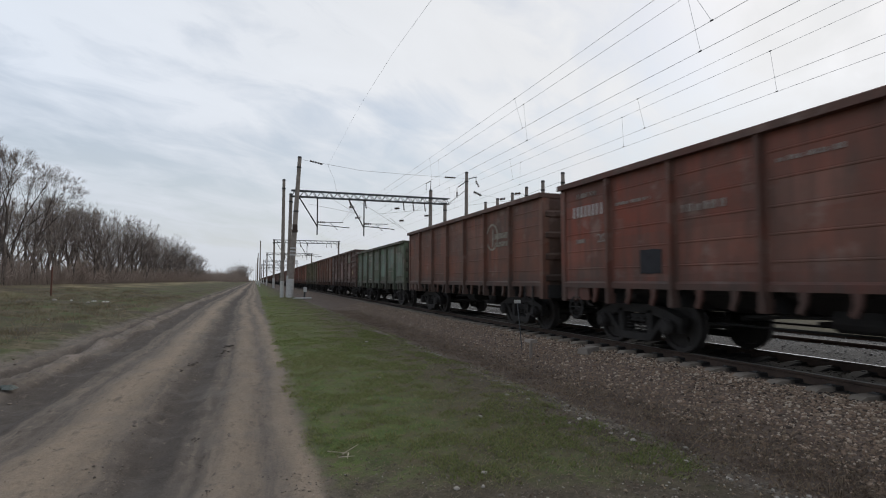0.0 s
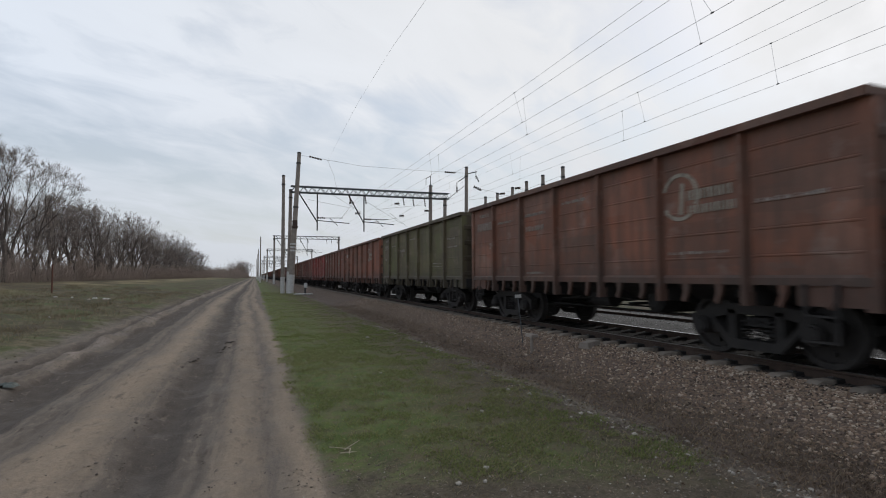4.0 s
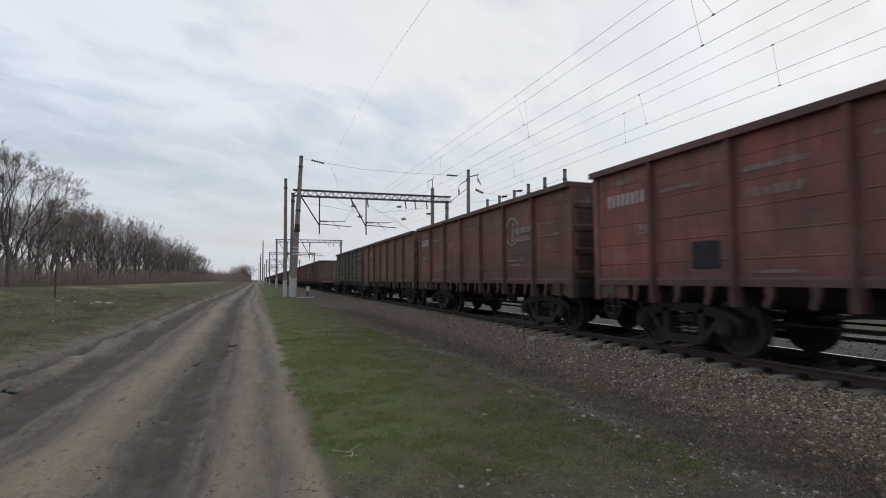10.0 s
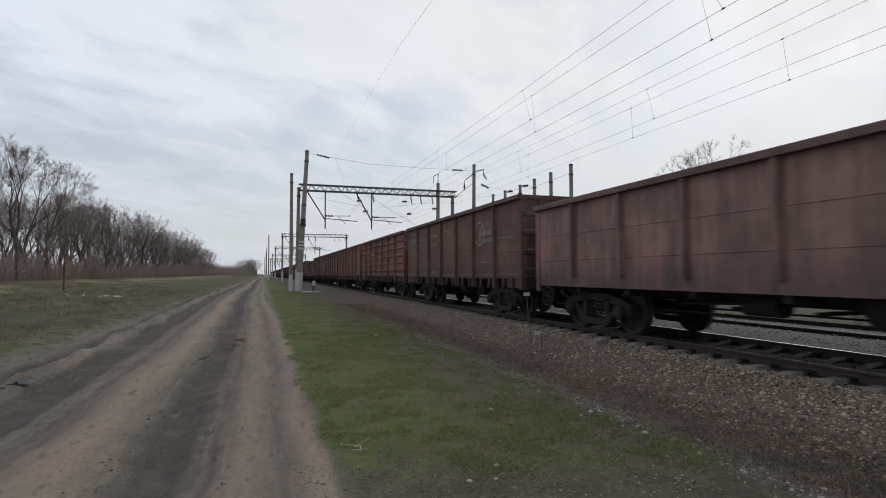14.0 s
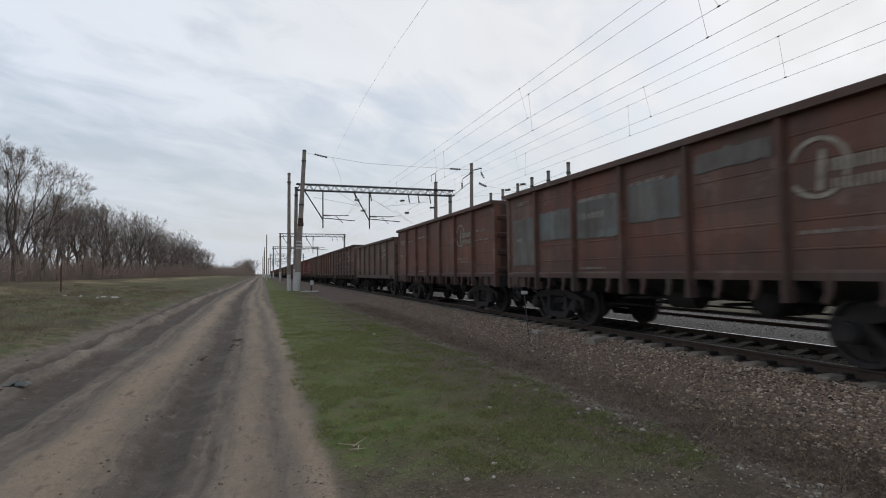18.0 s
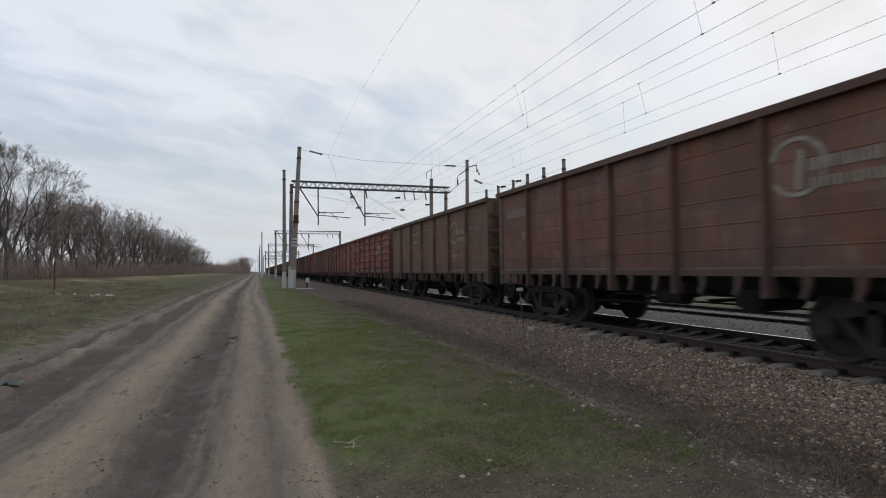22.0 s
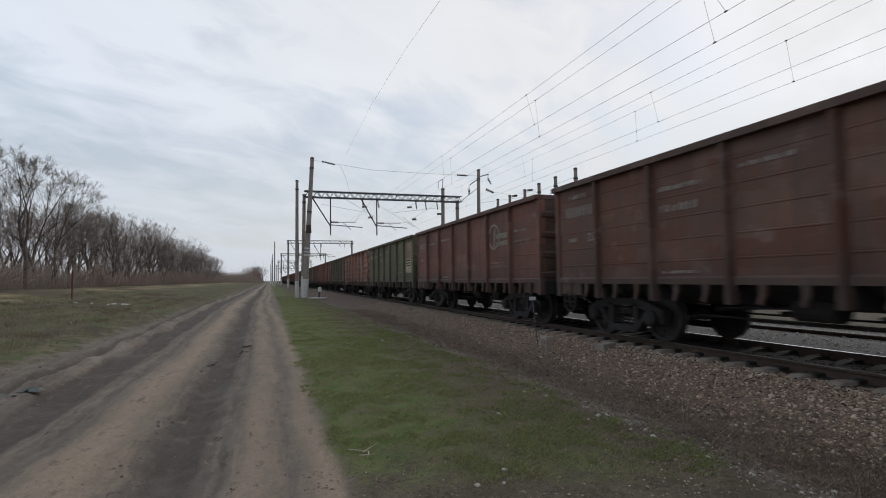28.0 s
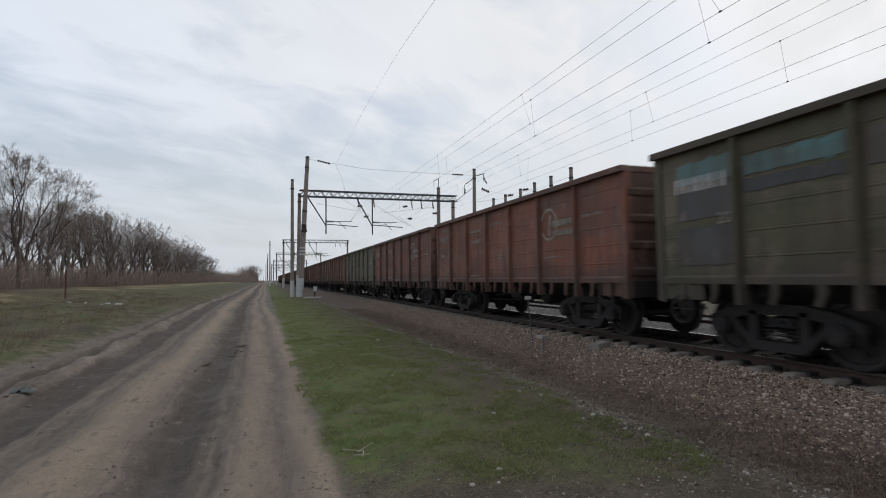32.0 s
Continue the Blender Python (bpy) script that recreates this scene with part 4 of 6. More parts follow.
def wheelset_mesh():
    """Axle with two flanged wheels, centred on the axle."""
    bm = bmesh.new()
    tube(bm, (-1.1, 0, 0), (1.1, 0, 0), 0.075, 0.075, 10)
    n = 18
    for s in (-1, 1):
        prof = [(0.86, 0.09), (0.88, 0.13), (0.83, 0.16), (0.815, 0.38), (0.87, 0.4), (0.87, 0.475), (0.745, 0.482), (0.735, 0.505), (0.725, 0.5), (0.725, 0.4), (0.78, 0.38), (0.775, 0.16), (0.7, 0.13), (0.7, 0.09)]
        loops = []
        for i in range(n):
            k = 2 * math.pi * i / n
            loops.append([bm.verts.new((s * x, r * math.cos(k), r * math.sin(k))) for x, r in prof])
        for i in range(n):
            a, b = loops[i], loops[(i + 1) % n]
            for j in range(len(prof) - 1):
                bm.faces.new((a[j], a[j + 1], b[j + 1], b[j]))
        for i in range(3):                          # cap bolts and chalk marks that show the turn
            k = 2 * math.pi * i / 3
            tube(bm, (s * 0.86, 0.27 * math.cos(k), 0.27 * math.sin(k)), (s * 0.835, 0.27 * math.cos(k), 0.27 * math.sin(k)), 0.035, 0.035, 6)
    return obj("wheelset", fix(bm), WHEEL, False)


def bolster_mesh():
    bm = bmesh.new()
    prism(bm, [(-1.05, 0.5), (-0.5, 0.42), (0.5, 0.42), (1.05, 0.5), (1.05, 0.64), (0.5, 0.68), (-0.5, 0.68), (-1.05, 0.64)], "y", -0.2, 0.2)
    for y in (-0.62, 0.62):                          # brake beams
        box(bm, -0.85, 0.85, y - 0.04, y + 0.04, 0.4, 0.5)
        for x in (-0.8, 0.8):
            box(bm, x - 0.05, x + 0.05, y - 0.09, y + 0.09, 0.34, 0.62)
    return obj("bolster", fix(bm), UNDER)


def coupler_mesh():
    bm = bmesh.new()
    box(bm, -0.12, 0.12, -0.1, 0.28, 0.92, 1.16)
    prism(bm, [(-0.2, 0.28), (0.2, 0.28), (0.24, 0.42), (0.1, 0.5), (0.02, 0.4), (-0.1, 0.4), (-0.2, 0.52), (-0.26, 0.42)], "z", 0.88, 1.2)
    tube(bm, (0.34, 0.05, 0.98), (0.34, 0.2, 0.72), 0.025, 0.025, 6)
    tube(bm, (0.34, 0.2, 0.72), (0.3, 0.48, 0.62), 0.025, 0.025, 6)
    return obj("coupler", fix(bm), SOOT)


def step_mesh():
    """A corner step ladder below the sill."""
    bm = bmesh.new()
    for y in (-0.2, 0.2):
        box(bm, -1.56, -1.53, y - 0.02, y + 0.02, 0.42, 1.16)
    for z in (0.44, 0.76):
        box(bm, -1.58, -1.48, -0.2, 0.2, z - 0.012, z + 0.012)
    return obj("step_ladder", fix(bm), BOGIE)


def rungs_mesh():
    bm = bmesh.new()
    for i in range(6):
        z = 1.5 + 0.32 * i
        tube(bm, (-1.38, 0.17, z), (-0.98, 0.17, z), 0.012, 0.012, 6)
    for x in (-1.38, -0.98):
        box(bm, x - 0.015, x + 0.015, 0.14, 0.17, 1.4, 3.2)
    return obj("ladder", fix(bm), BOGIE)


def handwheel_mesh():
    bm = bmesh.new()
    ring(bm, (-1.5, 0, 0.72), 0.23, 0.03, "x", 20)
    for i in range(4):
        k = math.pi * i / 4
        tube(bm, (-1.5, 0.22 * math.cos(k), 0.72 + 0.22 * math.sin(k)), (-1.5, -0.22 * math.cos(k), 0.72 - 0.22 * math.sin(k)), 0.013, 0.013, 5)
    tube(bm, (-1.5, 0, 0.72), (-1.0, 0, 0.72), 0.02, 0.02, 6)
    box(bm, -1.36, -1.33, -0.05, 0.05, 0.66, 1.18)
    return obj("brake_wheel", fix(bm), BOGIE)


def gear_mesh():
    """Brake cylinder, levers and rods in the middle of the wagon."""
    bm = bmesh.new()
    tube(bm, (-0.75, -0.7, 0.78), (-0.75, -0.05, 0.78), 0.19, 0.19, 14)
    tube(bm, (-0.75, -0.05, 0.78), (-0.75, 1.4, 0.72), 0.025, 0.025, 6)
    for y in (-1.2, 0.2, 1.4):
        box(bm, -0.8, 0.5, y - 0.03, y + 0.03, 0.66, 0.72)
    for x in (-0.55, 0.5):
        tube(bm, (x, -3.3, 0.55), (x, 3.3, 0.55), 0.02, 0.02, 6)
    for y in (-2.4, -1.6, 1.9, 2.5):
        tube(bm, (-0.55, y, 0.55), (-0.55, y + 0.18, 1.1), 0.016, 0.016, 5)
    return obj("brake_gear", fix(bm), UNDER)


def tank_mesh():
    bm = bmesh.new()
    tube(bm, (-0.9, 0, 0.8), (0.1, 0, 0.8), 0.24, 0.24, 16)
    for s in (-0.9, 0.1):
        tube(bm, (s, 0, 0.8), (s + (0.08 if s > 0 else -0.08), 0, 0.8), 0.24, 0.13, 16)
    for x in (-0.7, -0.1):
        box(bm, x - 0.03, x + 0.03, -0.05, 0.05, 1.0, 1.18)
    return obj("air_tank", fix(bm), UNDER)


# painted markings lie a few millimetres proud of the plate
FACE = -SIDE - 0.012


def bars(bm, y, z, widths, h, gap, x=None):
    """A row of upright bars, from y towards -y, for painted digits."""
    x = FACE if x is None else x
    for w in widths:
        if w > 0:
            box(bm, x - 0.004, x + 0.004, y - w, y, z, z + h)
        y -= abs(w) + gap


def number_mesh():
    bm = bmesh.new()
    r = random.Random(5)
    y = 5.45
    for _ in range(8):
        box(bm, FACE - 0.004, FACE + 0.004, y - r.uniform(0.045, 0.062), y, 2.66, 2.9)    # one plain bar a digit
        y -= 0.138
    return obj("painted_number", fix(bm), FRESHMARK)


def word_mesh(seed, total, h):
    """An unreadable painted line: a row of small blocks, from 0 towards -y."""
    bm = bmesh.new()
    r = random.Random(seed)
    y = 0.0
    while y > -total:
        w = r.uniform(0.02, 0.05)
        box(bm, FACE - 0.004, FACE + 0.004, max(-total, y - w), y, 0, h * r.choice((1, 1, 0.8)))
        y -= w + r.choice((0.025, 0.03, 0.08))
    return obj("painted_line", fix(bm), MARK)


WORDS = [(5.3, 3.08, 0.7, 0.1), (5.35, 2.1, 0.3, 0.09), (4.0, 2.76, 0.95, 0.06), (3.95, 2.2, 0.8, 0.06), (2.35, 2.8, 1.0, 0.08), (2.3, 2.42, 0.85, 0.13), (-2.7, 1.74, 1.0, 0.05), (-2.7, 1.62, 1.2, 0.05), (-2.7, 1.84, 0.85, 0.05), (2.3, 1.33, 0.85, 0.05), (0.6, 2.9, 0.9, 0.07), (-4.4, 2.6, 0.8, 0.07), (-4.4, 2.3, 1.0, 0.06)]


def twenty_mesh():
    cu = bpy.data.curves.new("digits", "FONT")
    cu.body, cu.size, cu.extrude, cu.resolution_u = "20", 0.26, 0.003, 2
    ob = new("digits", cu)
    me = bpy.data.meshes.new_from_object(ob.evaluated_get(bpy.context.evaluated_depsgraph_get()))
    bpy.data.objects.remove(ob)
    me.transform(Matrix.Translation((FACE, 0, 0)) @ Matrix(((0, 0, -1, 0), (-1, 0, 0, 0), (0, 1, 0, 0), (0, 0, 0, 1))))
    me.materials.append(MARK)
    return me


CREAM = plain("worn_cream_emblem_paint", (0.15, 0.128, 0.1), (0.4, 0.365, 0.3), 9, 0.8, bump=0.1, vary=30.0)


def emblem_mesh():
    """Two broken hoops with two lines of blocks beside them."""
    bm = bmesh.new()
    ring(bm, (FACE, -2.98, 2.58), 0.37, 0.06, "x", 24, 20, 205, 0.008)
    ring(bm, (FACE - 0.001, -2.98, 2.58), 0.37, 0.06, "x", 24, 235, 330, 0.008)
    prism(bm, [(-3.04, 2.28), (-2.96, 2.28), (-3.01, 2.82), (-3.08, 2.78)], "x", FACE - 0.004, FACE + 0.004)
    bars(bm, -3.14, 2.5, [0.03, 0.05, 0.03, 0.055, 0.03, 0.03, 0.05, 0.03, 0.03, 0.055, 0.03, 0.05], 0.16, 0.035)
    bars(bm, -3.16, 2.27, [0.03, 0.03, 0.055, 0.03, 0.05, 0.03, 0.03, 0.055, 0.03, 0.03, 0.05, 0.03, 0.05], 0.14, 0.04)
    return obj("emblem", fix(bm), CREAM)


def patch_mesh(y0, y1, z0, z1, material, name, out, seed):
    """A brushed-over area with a ragged outline."""
    q = random.Random(seed)
    bm = bmesh.new()
    line = []
    for (a, b), (c, d) in zip(((y0, z0), (y1, z0), (y1, z1), (y0, z1)), ((y1, z0), (y1, z1), (y0, z1), (y0, z0))):
        n = max(3, round((abs(c - a) + abs(d - b)) / 0.09))
        rag = 0.014 if name == "repaired_patch" else 0.004
        line += [(a + (c - a) * k / n + q.gauss(0, rag), b + (d - b) * k / n + q.gauss(0, rag)) for k in range(n)]
    prism(bm, line, "x", FACE - out, FACE + 0.006)
    return obj(name, fix(bm), material)


BLACKPAINT = plain("black_stencil_ground", (0.012, 0.012, 0.014), (0.03, 0.03, 0.034), 6, 0.7)
SHEET = {s: side_wall(s) for s in ("ribbed", "pressed", "low", "smooth", "plain")}
HIGH = {s: (corner_mesh(top_of(s)), chord_mesh(top_of(s)), end_mesh(top_of(s))) for s in SHEET}
POSTM = {s: post_mesh(s) for s in SHEET}
M = {"sill": sill_mesh(), "lug": bracket_mesh(), "floor": floor_mesh(), "frame": frame_mesh(), "sideframe": side_frame_mesh(), "spring": spring_mesh(), "wheelset": wheelset_mesh(), "bolster": bolster_mesh(), "coupler": coupler_mesh(), "step": step_mesh(), "rungs": rungs_mesh(), "handwheel": handwheel_mesh(), "gear": gear_mesh(), "tank": tank_mesh(), "number": number_mesh(), "old_number": number_mesh(), "emblem": emblem_mesh()}
# worn and repainted areas by kind: colour of the paint, name, y and z extents
PINK, SLATE, TEAL, NAVY = (0.27, 0.165, 0.15), (0.15, 0.185, 0.18), (0.08, 0.24, 0.24), (0.03, 0.055, 0.065)
PATCHES = {
    "black": [(None, "stencil_ground", (2.8, 3.33, 1.42, 1.85))],
    "tan": [((0.34, 0.25, 0.16), "panel", (-5.6, -4.32, 2.25, 3.15)), ((0.75, 0.64, 0.44), "panel", (-5.55, -4.4, 1.62, 2.35)), (None, "notice_line", (-5.4, -4.5, 2.2, 2.25)), (None, "notice_line", (-5.35, -4.5, 2.08, 2.13)), (None, "notice_line", (-5.4, -4.6, 1.96, 2.01))],
    "pink": [(PINK, "repaired_patch", k) for k in ((-0.6, 0.66, 1.36, 2.72), (-4.05, -2.95, 1.4, 2.5), (2.75, 4.0, 1.4, 1.85), (4.9, 5.45, 2.1, 2.5), (2.8, 3.3, 2.2, 2.6))] + [((0.36, 0.32, 0.18), "repaired_patch", (-4.95, -4.62, 1.75, 2.0)), ((0.17, 0.17, 0.12), "repaired_patch", (-4.0, -2.75, 2.62, 3.15))],
    "green": [((0.155, 0.25, 0.195), "repaired_patch", k) for k in ((4.35, 5.5, 1.45, 2.5), (2.7, 4.05, 1.6, 2.85), (1.0, 2.35, 1.45, 2.7), (-0.6, 0.7, 1.9, 2.9), (-2.3, -1.0, 1.5, 2.75), (-4.0, -2.7, 1.95, 2.9), (-5.5, -4.4, 1.5, 2.6))],
    "slate": [(SLATE, "repaired_patch", k) for k in ((4.4, 5.55, 1.45, 2.7), (2.65, 4.1, 2.05, 2.75), (0.95, 2.4, 2.0, 2.85), (-0.65, 0.7, 2.2, 2.9), (-2.35, -1.0, 2.85, 3.15))],
    "teal": [(TEAL, "repaired_patch", (4.3, 5.4, 2.78, 3.15)), (TEAL, "repaired_patch", (2.65, 4.1, 2.75, 3.02))] + [(NAVY, "repaired_patch", k) for k in ((4.3, 5.4, 1.45, 2.05), (4.3, 5.4, 2.2, 2.7), (2.65, 4.1, 2.5, 2.68), (0.95, 2.4, 2.55, 3.0), (-0.75, 0.72, 2.3, 2.85))],
}
PATCH = {k: [(c_, patch_mesh(*r_, PAINT if c_ else BLACKPAINT, n_, 0.04 if k == "pink" else 0.003 if n_ != "notice_line" else 0.006, 70 + j_)) for j_, (c_, n_, r_) in enumerate(rs)] for k, rs in PATCHES.items()}
WORDM = [word_mesh(30 + j, total, h) for j, (y, z, total, h) in enumerate(WORDS)]
M["old_number"].materials[0] = MARK
TWENTY = twenty_mesh()
TURN = Matrix.Rotation(math.pi, 4, "Z")


def wagon(style):
    """An open wagon of one build, at the origin; its base is the rail head."""
    w = thing("open_wagon", "open freight wagon", "freight wagon", "wagons of the train")

    def put(name, me, m=None, parent=None):
        ob = part(name, me, None, parent or w)
        if m is not None:
            ob.matrix_basis = m
        return ob
    for m in (Matrix(), TURN):
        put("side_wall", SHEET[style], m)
        if style not in SMOOTH:
            put("bottom_sill", M["sill"], m)
        for y in POSTS:
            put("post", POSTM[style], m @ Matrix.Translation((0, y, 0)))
        for k in (pose(0, LEN / 2, 0), pose(0, -LEN / 2, 0) @ Matrix.Diagonal((1, -1, 1, 1))):
            put("corner_post", HIGH[style][0], m @ k)
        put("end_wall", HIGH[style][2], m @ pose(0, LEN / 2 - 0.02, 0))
        put("coupler", M["coupler"], m @ pose(0, LEN / 2 + 0.02, 0))
        put("step_ladder", M["step"], m @ pose(0, 0.62 - LEN / 2, 0))
        put("ladder", M["rungs"], m @ pose(0, LEN / 2 - 0.02, 0))
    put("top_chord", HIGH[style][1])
    put("floor_plate", M["floor"])
    put("underframe", M["frame"])
    if style not in SMOOTH:
        for i in range(7):
            for e in (0.5, 1.15):
                put("hatch_lug", M["lug"], pose(0, -LEN / 2 + BAY * i + e, 0))
    put("brake_wheel", M["handwheel"], pose(0, LEN / 2 - 0.5, 0))
    put("brake_gear", M["gear"], pose(0, 0.4, 0))
    put("air_tank", M["tank"], pose(0, -1.7, 0))
    for y in (-BOGIE_Y, BOGIE_Y):
        b = put("bogie", M["bolster"], pose(0, y, 0))
        b["label"] = "two-axle cast steel bogie"
        for s in (-1.02, 1.02):
            m = pose(s, 0, 0) if s < 0 else pose(s, 0, 0) @ TURN
            put("side_frame", M["sideframe"], m, b)
            for e in (-0.2, 0.0, 0.2):
                put("spring", M["spring"], pose(s, e, 0), b)
        for a in (-0.925, 0.925):
            put("wheelset", M["wheelset"], pose(0, a, 0.478), b)
    return w


# colour as seen, build, emblem, patches, words
GAIN = 2.6
TRAIN = [
    ((84, 54, 44), "ribbed", 1, "", "brown"),
    ((98, 50, 38), "ribbed", 0, "black", "orange-red"), ((86, 54, 43), "ribbed", 1, "", "dull brown"), ((78, 102, 86), "low", 0, "green", "grey-green"), ((58, 42, 40), "pressed", 0, "pink", "dark brown patched with pink"), ((90, 57, 43), "ribbed", 1, "", "orange-brown"),
    ((84, 84, 52), "ribbed", 0, "", "olive green"), ((95, 54, 40), "ribbed", 1, "", "rust orange"), ((93, 53, 43), "ribbed", 1, "black", "red-brown"), ((118, 42, 42), "ribbed", 1, "black", "bright red"), ((96, 52, 48), "ribbed", 1, "black", "brick red"),
    ((94, 51, 37), "ribbed", 1, "", "rust orange and brown"), ((98, 70, 48), "ribbed", 0, "", "ochre brown"), ((60, 60, 53), "pressed", 0, "", "dark grey-green"), ((108, 88, 88), "smooth", 1, "", "pale pinkish grey"), ((77, 51, 45), "ribbed", 1, "", "dark brown"),
    ((88, 47, 43), "pressed", 0, "", "dark red"), ((98, 57, 45), "ribbed", 1, "", "rust orange"), ((94, 60, 50), "ribbed", 1, "slate", "brown with blue-grey patches"), ((94, 55, 43), "ribbed", 1, "", "orange-brown"), ((82, 70, 64), "plain", 1, "", "grey-brown"),
    ((72, 53, 53), "pressed", 1, "", "dark maroon"), ((90, 57, 45), "ribbed", 1, "", "rust brown"), ((86, 64, 49), "ribbed", 1, "", "ochre brown"), ((104, 46, 38), "pressed", 1, "", "dark red"), ((98, 50, 44), "ribbed", 1, "", "dull red"),
    ((82, 51, 43), "pressed", 1, "", "rust brown"), ((96, 43, 37), "ribbed", 0, "", "deep red"), ((100, 59, 43), "ribbed", 1, "", "rusty brown"), ((94, 56, 50), "ribbed", 1, "", "red-brown"), ((70, 78, 54), "ribbed", 0, "tan", "green with a pale ochre panel"),
    ((120, 90, 82), "pressed", 1, "", "faded pinkish red"), ((60, 64, 46), "ribbed", 0, "teal", "dark olive patched with teal"), ((96, 59, 47), "ribbed", 1, "", "orange-brown"), ((84, 54, 45), "ribbed", 1, "", "brown"), ((74, 76, 68), "ribbed", 0, "", "grey-green"),
]
MORE = [((84, 54, 44), "brown"), ((92, 52, 42), "red-brown"), ((70, 52, 48), "dark brown"), ((66, 74, 60), "dull green"), ((96, 56, 44), "rust orange")]
for i in range(19):
    c, words = MORE[(i * 7 + i // 3) % 5]
    TRAIN.append((c, "ribbed", i % 2, "", words))
WAGON_DIM = {1: 0.76, 2: 0.9, 3: 0.72, 6: 0.66, 11: 0.75, 12: 0.85, 18: 0.56, 19: 0.78, 21: 0.88, 22: 0.88, 24: 0.9, 28: 0.44, 29: 0.85, 30: 0.84, 31: 0.95, 32: 0.75}      # factors that darken the colour of some wagons
GREENS = (3, 6, 13, 30, 32, 35)
MODEL = {s: wagon(s) for s in SHEET}
RAKE = []
for i, (colour, style, sign, patch, words) in enumerate(TRAIN):
    w = copy_thing(MODEL[style], pose(0, 0, 0))
    w["label"] = words + " open freight wagon, " + {"ribbed": "ribbed steel sides", "pressed": "deeply pressed sides", "low": "low ribbed sides", "smooth": "low smooth sides", "plain": "plain smooth sides"}[style]
    proud = -0.042 if style == "pressed" else 0.0    # paint lies on the crests of the pressed ribs
    dim_by = WAGON_DIM.get(i, 1.0)
    tint = tuple(a * b * dim_by for a, b in zip(lin(*colour, GAIN), (1.0, 0.94, 0.88) if i in (7, 8, 9, 10, 11) else (0.78, 0.64, 0.54) if i in (12, 17, 19, 20, 22, 23, 28, 29) else (0.7, 0.76, 0.66) if i in GREENS else (0.9, 0.72, 0.62)))
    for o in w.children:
        # parts take a darker tint; on end walls it paints in the gap's shade
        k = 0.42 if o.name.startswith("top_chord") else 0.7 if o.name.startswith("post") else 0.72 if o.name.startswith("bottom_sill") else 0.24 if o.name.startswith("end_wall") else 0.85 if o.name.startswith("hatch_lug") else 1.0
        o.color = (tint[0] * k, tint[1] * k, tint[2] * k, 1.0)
    if style not in SMOOTH:
        if i not in (2, 3, 4, 13, 16, 17, 18, 21, 23, 26):
            num = part("painted_number", M["number"] if i in (1, 7, 8, 9, 10, 11, 25, 32) else M["old_number"], None, w)
            num.location, num["kind"] = (proud, -1.5 if i in (12, 24, 25) else 0, 0), "stuff"
        for j, (y, z, total, h) in enumerate(WORDS):
            if (i * 7 + j * 3 + i * j) % 5 < 3 and (style == "ribbed" or z < 2.9):
                line = part("painted_line", WORDM[j], None, w)
                line.location, line["kind"] = (proud, y, z), "stuff"
        for y in (4.6,):
            two = part("stencilled_code", TWENTY, None, w)
            two.location, two["kind"] = (proud, y, 2.08), "stuff"
    if sign:
        sign_ = part("emblem", M["emblem"], None, w)
        sign_.location, sign_["kind"] = (proud, 0, 0), "stuff"
    if patch:
        for c_, me in PATCH[patch]:
            p_ = part(me.name.split(".")[0], me, None, w)
            p_.color = (*(c_ or (1, 1, 1)), 1.0)
    RAKE.append(w)
for w in MODEL.values():
    for o in (*w.children_recursive, w):
        bpy.data.objects.remove(o)


def travelled(t):
    """How far the train has come since the start: it gathers speed slowly."""
    k = t / 32
    return 360.15 * k + 26.62 * k * k + 9.7 * k ** 3


def motions():
    times = [float(t) for t in range(33)]
    for i, w in enumerate(RAKE):
        start = 10.4 - LEN / 2 + PITCH * (i - 1)
        walk(w, [(t, pose(TRACK_X, start - travelled(t), RAIL_Z)) for t in times])
        # the wheels roll while the wagon passes near
        t0 = next((k / 30 for k in range(961) if start - travelled(k / 30) < 24), None)
        if t0 is None:
            continue
        t1 = next((k / 30 for k in range(961) if start - travelled(k / 30) < -6), 32.0)
        keys = [k / 30 for k in range(round(t0 * 30), round(t1 * 30) + 1)]
        for b in w.children:
            for o in b.children:
                if o.name.startswith("wheelset"):
                    y = o.location.y
                    rows_ = [(t, pose(0, y, 0.478, math.degrees((travelled(t) - travelled(keys[0])) / 0.475))) for t in keys]
                    if keys[0] > 0.04:
                        rows_.insert(0, (0.0, rows_[0][1]))
                    if keys[-1] < 31.96:
                        rows_.append((32.0, rows_[-1][1]))
                    walk(o, rows_)

# ---- masts, cross-beams and wires ----


def insulator(bm, p, q, r=0.09, n=4):
    """A string of porcelain discs between two points."""
    p, q = Vector(p), Vector(q)
    for i in range(n):
        a, b = p.lerp(q, (i + 0.1) / n), p.lerp(q, (i + 0.75) / n)
        tube(bm, a, b, r, r * 0.55, 8)
    tube(bm, p, q, 0.025, 0.025, 6)


